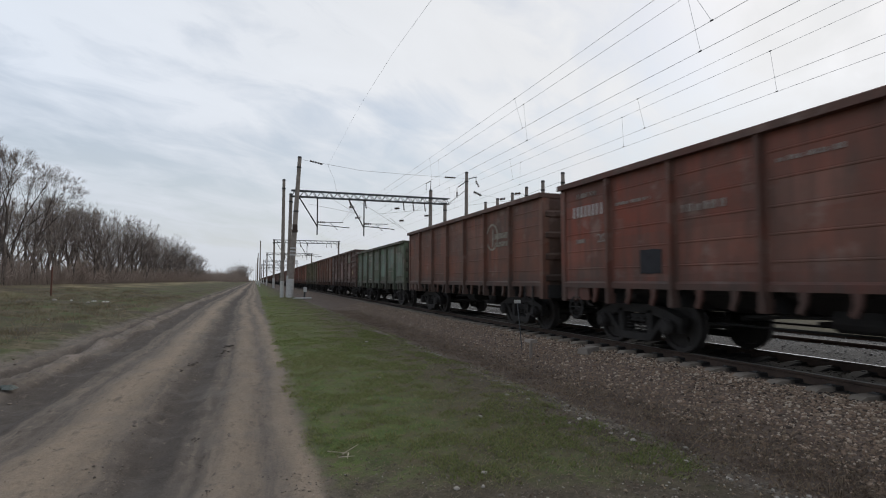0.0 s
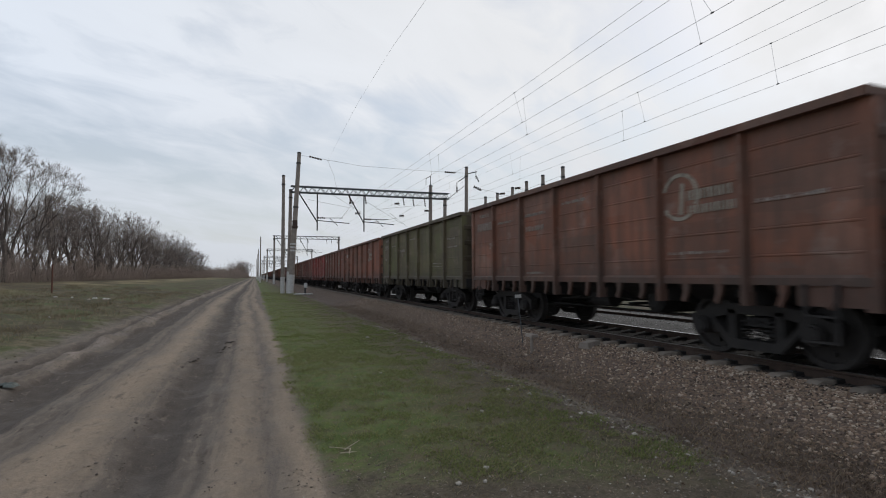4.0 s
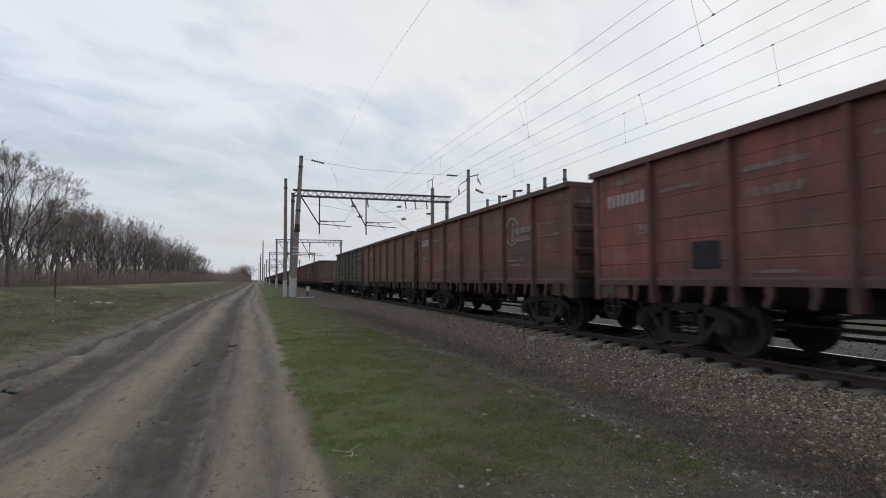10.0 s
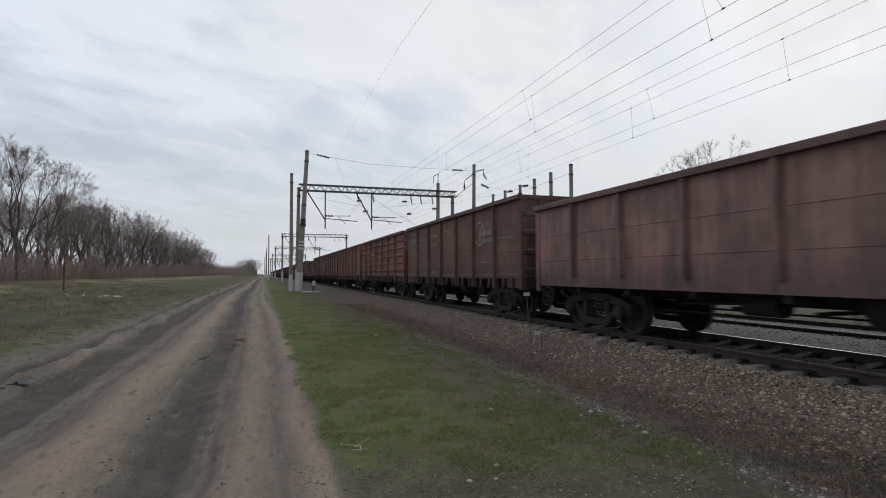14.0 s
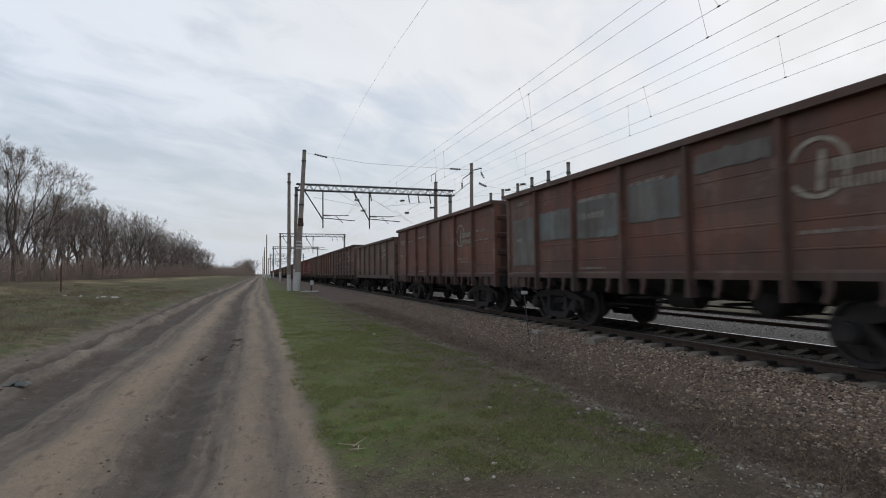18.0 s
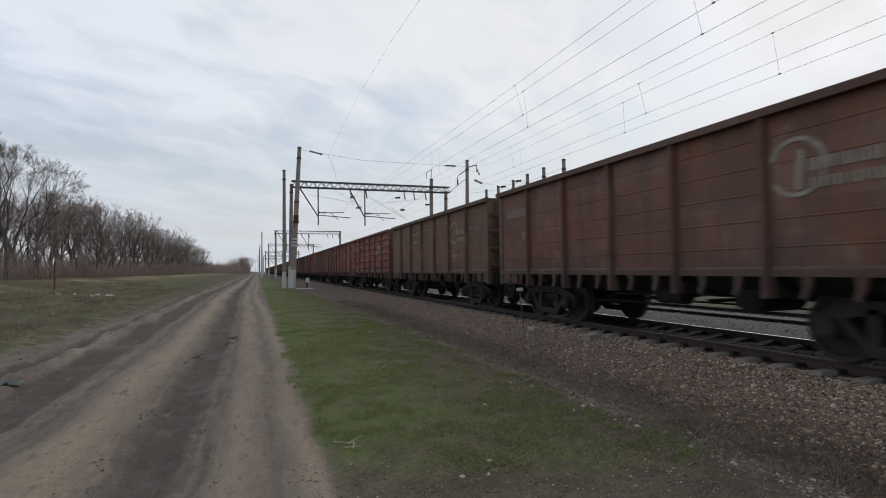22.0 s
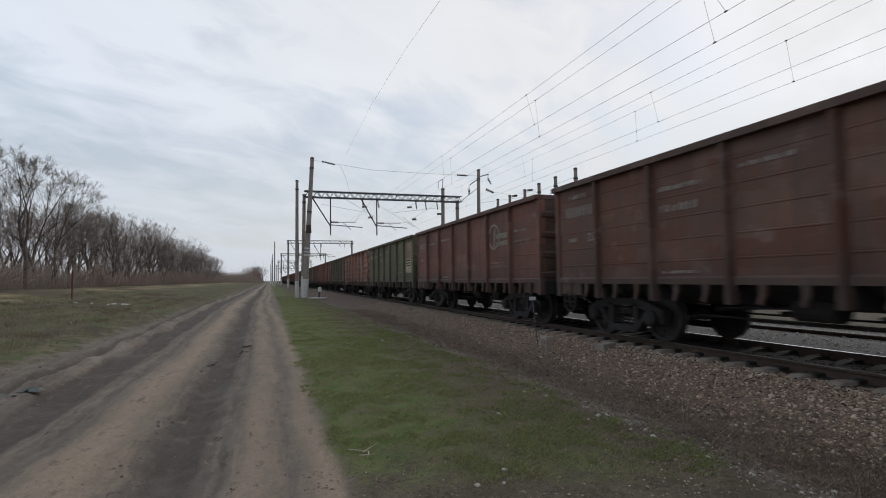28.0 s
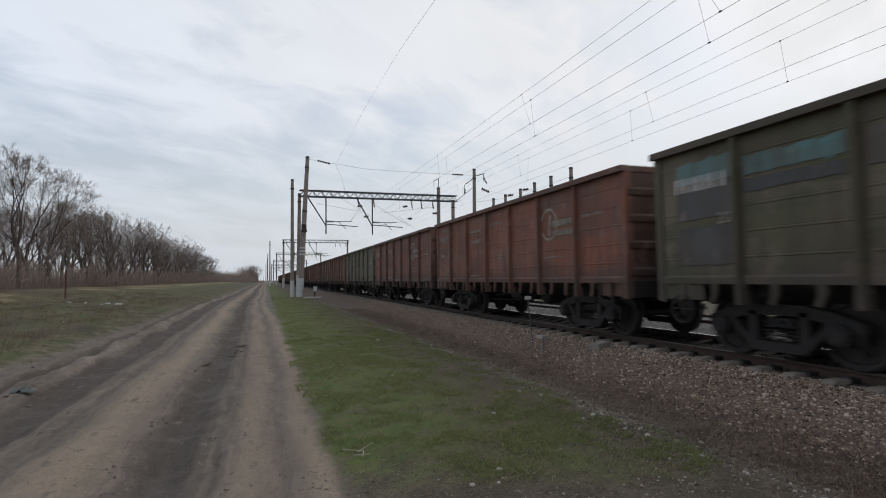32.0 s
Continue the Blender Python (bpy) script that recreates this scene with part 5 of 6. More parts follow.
def mast(name, label, x, y, top, lean=(0.0, 0.0), r=(0.2, 0.14), white=1.4, base=None):
    """A spun-concrete mast with a whitewashed foot and a steel cap."""
    z0 = height(x, y) - 0.3 if base is None else base
    m = thing(name, label, "mast", "catenary masts", at=(x, y, z0))
    h = top - z0
    def at(z):
        return (lean[0] * z, lean[1] * z, z)
    bm = bmesh.new()
    tube(bm, at(0), at(h), *r, 14)
    part("shaft", fix(bm), POLE, m, smooth=False)
    if white:
        bm = bmesh.new()
        tube(bm, at(0), at(white + 0.3), r[0] + 0.012, r[0] * 0.985 + 0.01, 14)
        part("whitewashed_foot", fix(bm), WHITE, m, "flaking whitewashed foot")
    bm = bmesh.new()
    tube(bm, at(h - 0.02), at(h + 0.1), r[1] + 0.03, r[1], 10)
    part("cap", fix(bm), DARKSTEEL, m)
    for k in (0.62, 0.93) if lean[0] > 0.03 else (0.93,):
        bm = bmesh.new()
        rr = r[0] + (r[1] - r[0]) * k
        ring(bm, at(h * k), rr + 0.015, 0.04, "z", 12, depth=0.12)
        part("clamp_band", fix(bm), DARKSTEEL, m)
    return m, at, h


def lattice(x0, x1, y, z, hgt=0.55, wid=0.5, bays=18, parent=None):
    """A lattice cross-beam: four chords and zigzag bracing on every face."""
    bm = bmesh.new()
    c = [(y - wid / 2, z), (y + wid / 2, z), (y + wid / 2, z + hgt), (y - wid / 2, z + hgt)]
    for a, b in c:
        box(bm, x0, x1, a - 0.05, a + 0.05, b - 0.05, b + 0.05)
        part("chord", fix(bm), STEEL, parent)
        bm = bmesh.new()
    for i in range(bays):
        a, b = x0 + (x1 - x0) * i / bays, x0 + (x1 - x0) * (i + 1) / bays
        m_ = (a + b) / 2
        for j in (0, 1):
            yy = y + (wid / 2 if j else -wid / 2)
            tube(bm, (a, yy, z), (m_, yy, z + hgt), 0.036, 0.036, 4, caps=False)
            tube(bm, (m_, yy, z + hgt), (b, yy, z), 0.036, 0.036, 4, caps=False)
        for zz in (z, z + hgt):
            tube(bm, (a, y - wid / 2, zz), (b, y + wid / 2, zz), 0.02, 0.02, 4, caps=False)
    part("bracing", fix(bm), STEEL, parent)


def hanger(parent, x, y, z, brace):
    """A V-shaped drop bracket under the beam with its strut and registration arm."""
    bm = bmesh.new()
    tube(bm, (x, y, z), (x, y, z - 3.5), 0.06, 0.06, 6)
    tube(bm, (x + brace, y, z), (x + 0.0, y, z - 2.7), 0.06, 0.06, 6)
    part("drop_bracket", fix(bm), DARKSTEEL, parent)
    bm = bmesh.new()
    tube(bm, (x, y, z - 2.55), (x + 3.0, y, z - 2.75), 0.04, 0.04, 6)
    tube(bm, (x + 0.6, y, z - 2.3), (x + 2.4, y, z - 2.25), 0.03, 0.03, 6)
    tube(bm, (x + 1.1, y, z - 2.25), (x + 1.9, y, z - 3.0), 0.025, 0.025, 6)
    part("registration_arm", fix(bm), DARKSTEEL, parent)
    bm = bmesh.new()
    insulator(bm, (x + 0.05, y, z - 2.3), (x + 0.75, y, z - 2.3), 0.11)
    part("insulator", fix(bm), PORCELAIN, parent)


def gantry(y, x0, x1, z, detail):
    g = thing("catenary_gantry", "steel lattice cross-beam that carries the overhead wires across both tracks", "gantry", "catenary gantries", at=(0, 0, 0))
    lattice(x0 - 0.3, x1 + 0.3, y, z, parent=g, bays=20 if detail else 12)
    for x, brace in ((x0 + 2.1, -1.7), (x0 + 6.5, -1.5)):
        hanger(g, x, y, z, brace)
    for x in (x0 + 5.1, x0 + 6.6, x0 + 10.4, x0 + 11.4, x0 + 12.6):
        bm = bmesh.new()
        insulator(bm, (x, y, z), (x + 0.12, y, z - 0.85), 0.085)
        part("insulator", fix(bm), PORCELAIN, g)
    if detail:
        for p, q in (((6.0, 9.9), (9.6, 7.9)), ((8.8, 9.7), (13.6, 6.9)), ((9.5, 9.6), (7.6, 7.2)), ((11.0, 8.2), (16.2, 8.9)), ((12.4, 7.9), (14.2, 6.6)), ((10.2, 6.9), (13.0, 7.4)), ((13.2, 7.6), (15.8, 9.2)), ((4.6, 8.9), (9.0, 8.2))):
            bm = bmesh.new()
            tube(bm, (p[0], y + 0.2, p[1] - 0.15), (q[0], y + 0.2, q[1] - 0.15), 0.014, 0.014, 5)
            part("stay_wire", fix(bm), WIRE, g)
        for x, zz, d in ((8.4, 8.6, 0.5), (12.9, 8.7, 0.5), (13.4, 7.5, 0.45), (16.0, 8.1, 0.45), (9.0, 7.6, 0.5)):
            bm = bmesh.new()
            insulator(bm, (x, y + 0.2, zz), (x + d, y + 0.2, zz + 0.04), 0.13)
            part("insulator", fix(bm), PORCELAIN, g)
    return g


GY = 50.0
gantry(GY, 3.3, 18.2, 9.35, True)
m, at, h = mast("catenary_mast", "tall leaning concrete mast with a whitewashed foot", 3.0, GY - 0.5, 12.9, (0.052, 0.0), (0.27, 0.17), 1.7)
bm = bmesh.new()
box(bm, at(6.5)[0] - 0.24, at(6.5)[0] + 0.26, -0.3, 0.22, 6.2, 6.45)
box(bm, at(6.8)[0] - 0.22, at(6.8)[0] + 0.22, -0.26, 0.2, 6.45, 6.95)
part("clamp_box", bevelled(fix(bm), 0.03), RAIL, m, "rusty steel clamp box")
for k in range(3):
    z = 4.1 + 0.3 * k
    bm = bmesh.new()
    tube(bm, at(z), at(z + 0.15), 0.285, 0.285, 14)
    part("painted_band", fix(bm), WHITE, m, "white painted band")
mast("catenary_mast", "slender concrete mast with a whitewashed foot", 2.35, GY, 10.8, (0.0, 0.0), (0.18, 0.13), 1.5)
mast("catenary_mast", "concrete mast under the end of the cross-beam", 2.95, GY + 1.2, 9.7, (0.012, 0.0), (0.2, 0.15), 2.0)
mast("catenary_mast", "dark concrete mast beyond the second track", 16.45, GY, 10.6, (0.012, 0.0), (0.22, 0.17), 0)
mast("catenary_mast", "concrete mast under the far end of the cross-beam", 18.0, GY, 9.4, (0.012, 0.0), (0.21, 0.17), 0)
post = thing("feeder_bracket", "thin steel bracket on top of a mast", "bracket", at=(16.55, GY, 10.5))
bm = bmesh.new()
tube(bm, (0, 0, 0), (0.05, 0, 1.15), 0.04, 0.03, 6)
tube(bm, (0.05, 0, 1.15), (-0.45, 0, 0.85), 0.03, 0.03, 6)
tube(bm, (-0.45, 0, 0.85), (-0.45, 0, 0.2), 0.025, 0.025, 6)
part("rod", fix(bm), DARKSTEEL, post)

for y, x0, x1, z in ((112, 3.6, 16.6, 9.3), (168, 3.4, 16.6, 9.4), (228, 3.4, 16.6, 9.4), (292, 3.4, 16.6, 9.4), (360, 3.4, 16.6, 9.4)):
    gantry(y, x0, x1, z, False)
    mast("catenary_mast", "concrete mast under a cross-beam far along the line", x0, y, z + 0.5, (0, 0), (0.22, 0.17), 2.0)
    mast("catenary_mast", "concrete mast under a cross-beam far along the line", x1, y, z + 0.5, (0, 0), (0.22, 0.17), 0)
for y, x, top in ((140, 1.2, 11.5), (196, 1.0, 11.0), (250, 1.0, 11.5), (310, 0.6, 11.0)):
    mast("line_mast", "slender concrete pole beside the line", x, y, top, (0, 0), (0.18, 0.12), 1.5)

# pole with cross-arms beyond the tracks
m, at, h = mast("feeder_pole", "concrete feeder pole with two steel cross-arms", 21.0, 51.6, 13.1, (0.012, 0.0), (0.24, 0.17), 0)
for z, a, b in ((h - 1.25, -1.0, 0.0), (h - 0.7, 0.0, 1.2)):
    bm = bmesh.new()
    tube(bm, (0.15 + a, 0, z - (0.35 if a else 0)), (0.15 + b, 0, z + (0.35 if b or a else 0)), 0.05, 0.05, 6)
    part("cross_arm", fix(bm), DARKSTEEL, m)
for x, z in ((-0.95, h - 1.8), (1.25, h - 0.5)):
    bm = bmesh.new()
    tube(bm, (x, 0, z + 0.15), (x, 0, z - 0.7), 0.03, 0.03, 6)
    insulator(bm, (x, 0, z - 0.3), (x + (0.35 if x > 0 else 0), 0, z - 0.95), 0.12)
    part("insulator", fix(bm), PORCELAIN, m)
bm = bmesh.new()
insulator(bm, (1.0, 0, h - 2.0), (1.9, 0, h - 2.35), 0.16)
part("insulator", fix(bm), PORCELAIN, m)
bm = bmesh.new()
box(bm, -0.5, 1.9, -0.04, 0.04, h - 6.1, h - 6.0)
insulator(bm, (0.9, 0, h - 6.1), (0.75, 0, h - 6.9), 0.16)
insulator(bm, (1.7, 0, h - 6.1), (1.6, 0, h - 6.8), 0.16)
part("cross_arm", fix(bm), DARKSTEEL, m)

# a close row of bare poles beyond the tracks
for i, (y, top) in enumerate(((34.3, 9.75), (37.25, 9.65), (40.0, 9.6), (42.65, 9.5), (45.8, 9.45), (48.6, 9.5))):
    m, at, h = mast("bare_pole", "bare dark concrete pole in a close row", 22.0, y, top, (0, 0), (0.17, 0.135), 0)
    if i in (3, 4):
        bm = bmesh.new()
        tube(bm, (0, 0, h - 0.1), (0.75, 0, h + 0.1), 0.03, 0.03, 6)
        insulator(bm, (0.3, 0, h + 0.02), (0.85, 0, h + 0.1), 0.12)
        part("insulator", fix(bm), PORCELAIN, m)


def wire(name, label, pts, r=0.011, parent=None, material=None):
    """A round wire through the points."""
    cu = bpy.data.curves.new(name, "CURVE")
    cu.dimensions, cu.bevel_depth, cu.bevel_resolution = "3D", r, 1
    s = cu.splines.new("POLY")
    s.points.add(len(pts) - 1)
    for p, q in zip(s.points, pts):
        p.co = (*q, 1)
    cu.materials.append(material or WIRE)
    ob = new(name, cu)
    me = bpy.data.meshes.new_from_object(ob.evaluated_get(bpy.context.evaluated_depsgraph_get()))
    bpy.data.objects.remove(ob)
    ob = new(name, me)
    if parent:
        ob.parent = parent
        return ob
    return tagged(ob, label, "wire", "overhead wires")


SPAN = [(-70, -10), (-10, GY), (GY, 112), (112, 168), (168, 228), (228, 292), (292, 360)]


def run(x, z, sag):
    out = []
    for a, b in SPAN:
        for i in range(12):
            k = i / 12
            out.append((x, a + (b - a) * k, z - sag * 4 * k * (1 - k) + sag * 0.75))
    return out


def sagging(x, z, sag, y):
    a, b = next(s for s in SPAN if s[0] <= y < s[1])
    k = (y - a) / (b - a)
    return z - sag * 4 * k * (1 - k) + sag * 0.75


for x, z, sag, r, label in ((8.0, 7.68, 0.25, 0.0046, "upper carrying wire over the near track"), (8.5, 7.65, 0.25, 0.0046, "upper carrying wire over the near track"), (7.85, 6.4, 0.05, 0.0046, "contact wire over the near track"), (8.4, 6.24, 0.05, 0.0046, "contact wire over the near track"),
                            (12.0, 7.74, 0.2, 0.0045, "upper carrying wire over the second track"), (12.8, 7.73, 0.2, 0.0045, "upper carrying wire over the second track"), (12.0, 6.62, 0.05, 0.0046, "contact wire over the second track"), (12.6, 6.48, 0.05, 0.0046, "contact wire over the second track")):
    wire("overhead_wire", label, run(x, z, sag), r)


def dropper(x0, z0, x1, z1, y, dy=0.3):
    d = wire("dropper", "thin dropper wire with small clips between overhead wires", [(x0, y + dy, z0), (x1, y, z1)], 0.004)
    d["group"] = "droppers"
    for x, z, yy in ((x0, z0, y + dy), (x1, z1, y)):
        bm = bmesh.new()
        tube(bm, (x, yy - 0.03, z), (x, yy + 0.03, z), 0.016, 0.016, 6)
        part("clip", fix(bm), DARKSTEEL, d)


for y in (7.2, 14.5, 23.5, 33):
    dropper(8.0, sagging(8, 7.68, 0.25, y), 7.85, 6.4, y, 0.8)
for y in (8.0, 15.2, 24, 33.6):
    dropper(8.5, sagging(8.5, 7.65, 0.25, y), 8.4, 6.24, y, 0.4)
for y in (13.8, 23.2, 32):
    dropper(12.0, sagging(12, 7.74, 0.2, y), 12.0, 6.62, y)
for y in (9.6, 15.6, 23.6, 33):
    dropper(12.8, sagging(12.8, 7.73, 0.2, y), 12.6, 6.48, y)
# feeder from the tall mast, and the cross stay to the pole beyond the tracks
wire("feeder_wire", "thin feeder wire high beside the near track", [(6.3, 49.8, 12.45), (5.91, 32, 12.4), (5.05, 20, 10.73), (3.89, 12, 8.41), (2.6, 3, 5.8), (1.2, -20, 5.2)], 0.0042)
wire("stay_wire", "stay wire across the tracks between two masts", [(3.75, 49.5, 12.75), (9.5, 50.2, 12.25), (15.5, 51, 12.35), (21.1, 51.6, 12.5)], 0.014)
for a, b in (((4.6, 49.6, 12.7), (5.8, 49.8, 12.5)), ((18.6, 51.3, 12.42), (19.9, 51.5, 12.47))):
    d = thing("stay_insulator", "brown porcelain insulator in the stay wire", "insulator", "stay insulators")
    bm = bmesh.new()
    insulator(bm, a, b, 0.11, 5)
    part("disc_string", fix(bm), PORCELAIN, d)
wire("stay_wire", "slack jumper from the stay wire to the cross-beam", [(6.3, 49.9, 12.5), (6.9, 50, 11.2), (7.2, 50, 9.9)], 0.01)
wire("stay_wire", "slack jumper beside the feeder pole", [(21.9, 51.6, 11.0), (24, 49.5, 10.2), (26, 47, 10.4), (22.1, 42.6, 9.55)], 0.012)
wire("stay_wire", "stay wire from the cross-beam to the feeder pole", [(18.2, 50, 9.2), (21.0, 51.6, 11.2)], 0.04)
wire("stay_wire", "low wire along the row of bare poles", [(22, 34.3, 9.2), (22, 42.6, 8.9), (21.2, 51.6, 9.6)], 0.012)

# ---- small things by the line ----
s = thing("track_marker", "thin leaning marker rod with a small white plate beside the track", "marker", at=(5.9, 11.05, height(5.9, 11.05)))
bm = bmesh.new()
tube(bm, (0.02, -0.03, -0.15), (0, 0.18, 1.08), 0.012, 0.012, 6)
part("rod", fix(bm), STEEL, s)
bm = bmesh.new()
box(bm, -0.085, 0.085, 0.165, 0.177, 1.05, 1.13)
part("plate", bevelled(fix(bm), 0.003), WHITE, s, "small white plate")
s = thing("survey_stub", "short concrete stub with a worn cap beside the track", "stub", at=(5.6, 10.05, height(5.6, 10.05)))
bm = bmesh.new()
tube(bm, (0, 0, -0.2), (0, 0, 0.36), 0.035, 0.035, 8)
part("stem", fix(bm), POLE, s)
bm = bmesh.new()
prism(bm, [(-0.09, 0.34), (0.09, 0.34), (0.07, 0.4), (-0.07, 0.4)], "y", -0.14, 0.14)
part("cap", fix(bm), POLE, s)
s = thing("broken_sleeper", "broken concrete sleeper end lying in the ballast", "sleeper", at=(6.45, 9.2, height(6.45, 9.2)))
bm = bmesh.new()
prism(bm, [(-0.13, -0.03), (0.13, -0.03), (0.09, 0.1), (-0.09, 0.1)], "x", -0.25, 0.3)
part("block", bevelled(fix(bm), 0.01), POLE, s).rotation_euler = (0, 0, 0.5)
s = thing("red_post", "thin rusty red steel post in the field", "post", at=(-12.2, 40.0, height(-12.2, 40)))
bm = bmesh.new()
tube(bm, (0, 0, -0.3), (0, 0, 1.9), 0.055, 0.05, 8)
part("shaft", fix(bm), RUST, s)
s = thing("ground_plate", "white-painted plate on the turf at the masts", "plate", at=(3.75, 45.5, height(3.75, 45.5)))
bm = bmesh.new()
prism(bm, [(-0.75, -0.15), (0.2, -0.35), (0.8, -0.2), (0.7, 0.2), (-0.3, 0.3)], "z", 0.06, 0.16)
part("slab", bevelled(fix(bm), 0.02), WHITE, s)
s = thing("dwarf_signal", "small black and white dwarf signal beside the masts", "signal", at=(3.95, 45.6, height(3.95, 45.6) + 0.15))
bm = bmesh.new()
tube(bm, (0, 0, -0.1), (0.03, 0, 0.5), 0.07, 0.07, 8)
part("stem", fix(bm), DARKSTEEL, s)
bm = bmesh.new()
box(bm, -0.08, 0.2, -0.1, 0.1, 0.5, 0.9)
part("head", bevelled(fix(bm), 0.03), WHITE, s, "white signal head")
STRAW = plain("bleached_straw", (0.3, 0.26, 0.19), (0.46, 0.41, 0.31), 12, 0.9)
s = thing("dry_twig", "bleached dry twig lying on the turf edge", "twig", at=(0.78, 4.9, height(0.78, 4.9)))
for a, b in (((-0.12, 0.12, 0.02), (0.05, -0.02, 0.03)), ((0.05, -0.02, 0.03), (0.02, -0.14, 0.02)), ((0.0, 0.0, 0.02), (0.16, 0.1, 0.06)), ((-0.05, -0.08, 0.02), (0.09, -0.12, 0.03))):
    bm = bmesh.new()
    tube(bm, a, b, 0.006, 0.003, 5)
    part("stalk", fix(bm), STRAW, s)
PLASTIC = plain("dirty_plastic_film", (0.04, 0.05, 0.045), (0.15, 0.165, 0.15), 18, 0.5, bump=0.4)
PAPER = plain("sodden_white_litter", (0.3, 0.29, 0.27), (0.6, 0.59, 0.57), 7, 0.8, bump=0.4)


def scrap(name, label, x, y, w, d, h, material, seed):
    """A crumpled sheet lying on the ground."""
    q = random.Random(seed)
    bm = bmesh.new()
    n = 7
    grid_ = [[bm.verts.new((w * (i / (n - 1) - 0.5 + q.uniform(-0.05, 0.05)), d * (j / (n - 1) - 0.5 + q.uniform(-0.05, 0.05)), 0.01 + h * q.random() * (0 < i < n - 1 and 0 < j < n - 1))) for j in range(n)] for i in range(n)]
    for i in range(n - 1):
        for j in range(n - 1):
            if q.random() < 0.94:
                bm.faces.new((grid_[i][j], grid_[i + 1][j], grid_[i + 1][j + 1], grid_[i][j + 1]))
    ob = tagged(new(name, obj(name, bm, material)), label, "litter", "litter")
    ob.matrix_world = pose(x, y, height(x, y) + 0.012, 0, 0, q.uniform(0, 360))
    mod = ob.modifiers.new("thickness", "SOLIDIFY")
    mod.thickness = 0.004


scrap("plastic_scrap", "crumpled grey-green plastic film on the road's muddy edge", -3.32, 9.2, 0.3, 0.16, 0.06, PLASTIC, 1)
scrap("plastic_scrap", "small torn plastic scrap on the road's muddy edge", -3.62, 8.95, 0.2, 0.14, 0.05, PLASTIC, 2)
for k, (x, y, w) in enumerate(((-9.6, 34.6, 0.22), (-8.4, 34.2, 0.26), (-7.9, 34.5, 0.5), (-7.9, 18.6, 0.14), (-7.6, 15.2, 0.1), (-6.6, 21.5, 0.1))):
    scrap("white_litter", "white scrap of litter in the field grass", x, y, w, w * 0.6, 0.09, PAPER, 20 + k)
DARKCLOD = plain("damp_earth_clod", (0.04, 0.033, 0.029), (0.085, 0.07, 0.06), 14, 0.95, bump=0.6)
for k, (x, y, w) in enumerate(((-0.95, 4.42, 0.09), (-1.02, 4.2, 0.07), (-1.1, 4.02, 0.1), (-0.88, 4.62, 0.05), (-0.42, 5.2, 0.035), (-0.3, 4.4, 0.04), (0.12, 4.75, 0.03), (-0.55, 6.0, 0.04), (-0.62, 13.2, 0.12), (-0.68, 12.5, 0.1), (-0.58, 14.2, 0.13), (-1.25, 10.5, 0.1), (-1.18, 11.4, 0.12))):
    q = random.Random(60 + k)
    bm = bmesh.new()
    for _ in range(9):
        at_ = Vector((q.gauss(0, w * 0.55), q.gauss(0, w * 1.0), 0))
        lump_ = bmesh.ops.create_icosphere(bm, subdivisions=1, radius=w * q.uniform(0.12, 0.3))["verts"]
        for v in lump_:
            v.co = Vector((v.co.x * q.uniform(0.8, 1.3), v.co.y * q.uniform(0.8, 1.6), v.co.z * 0.45)) + at_
    ob = tagged(new("mud_crumbs", obj("mud_crumbs", bm, DARKCLOD)), "dark crumbled mud thrown out of the rut", "clods", "mud crumbs")
    ob.location = (x, y, height(x, y) + 0.006)
for x, y, r in ((2.66, 13.08, 0.045), (3.45, 5.1, 0.03), (3.52, 4.3, 0.03), (2.43, 5.53, 0.03), (1.77, 3.96, 0.026), (1.45, 3.75, 0.024), (3.2, 6.4, 0.03), (3.35, 6.1, 0.03), (1.9, 8.3, 0.025), (-10.2, 34, 0.12), (-8.4, 33, 0.09), (-6.2, 29, 0.08), (-9.0, 22, 0.06), (-7.0, 16.4, 0.05), (-5.3, 12.6, 0.05)):
    bm = bmesh.new()
    bmesh.ops.create_icosphere(bm, subdivisions=2, radius=r)
    rr = random.Random(int(x * 100))
    for v in bm.verts:
        v.co *= rr.uniform(0.85, 1.15)
        v.co.z *= 0.6
    ob = tagged(new("white_stone", obj("white_stone", bm, PALESTONE)), "single pale stone lying " + ("on the turf" if x > 0 else "in the field grass"), "stone", "pale stones")
    ob.location = (x, y, height(x, y) + r * 0.25)

# ---- trees ----


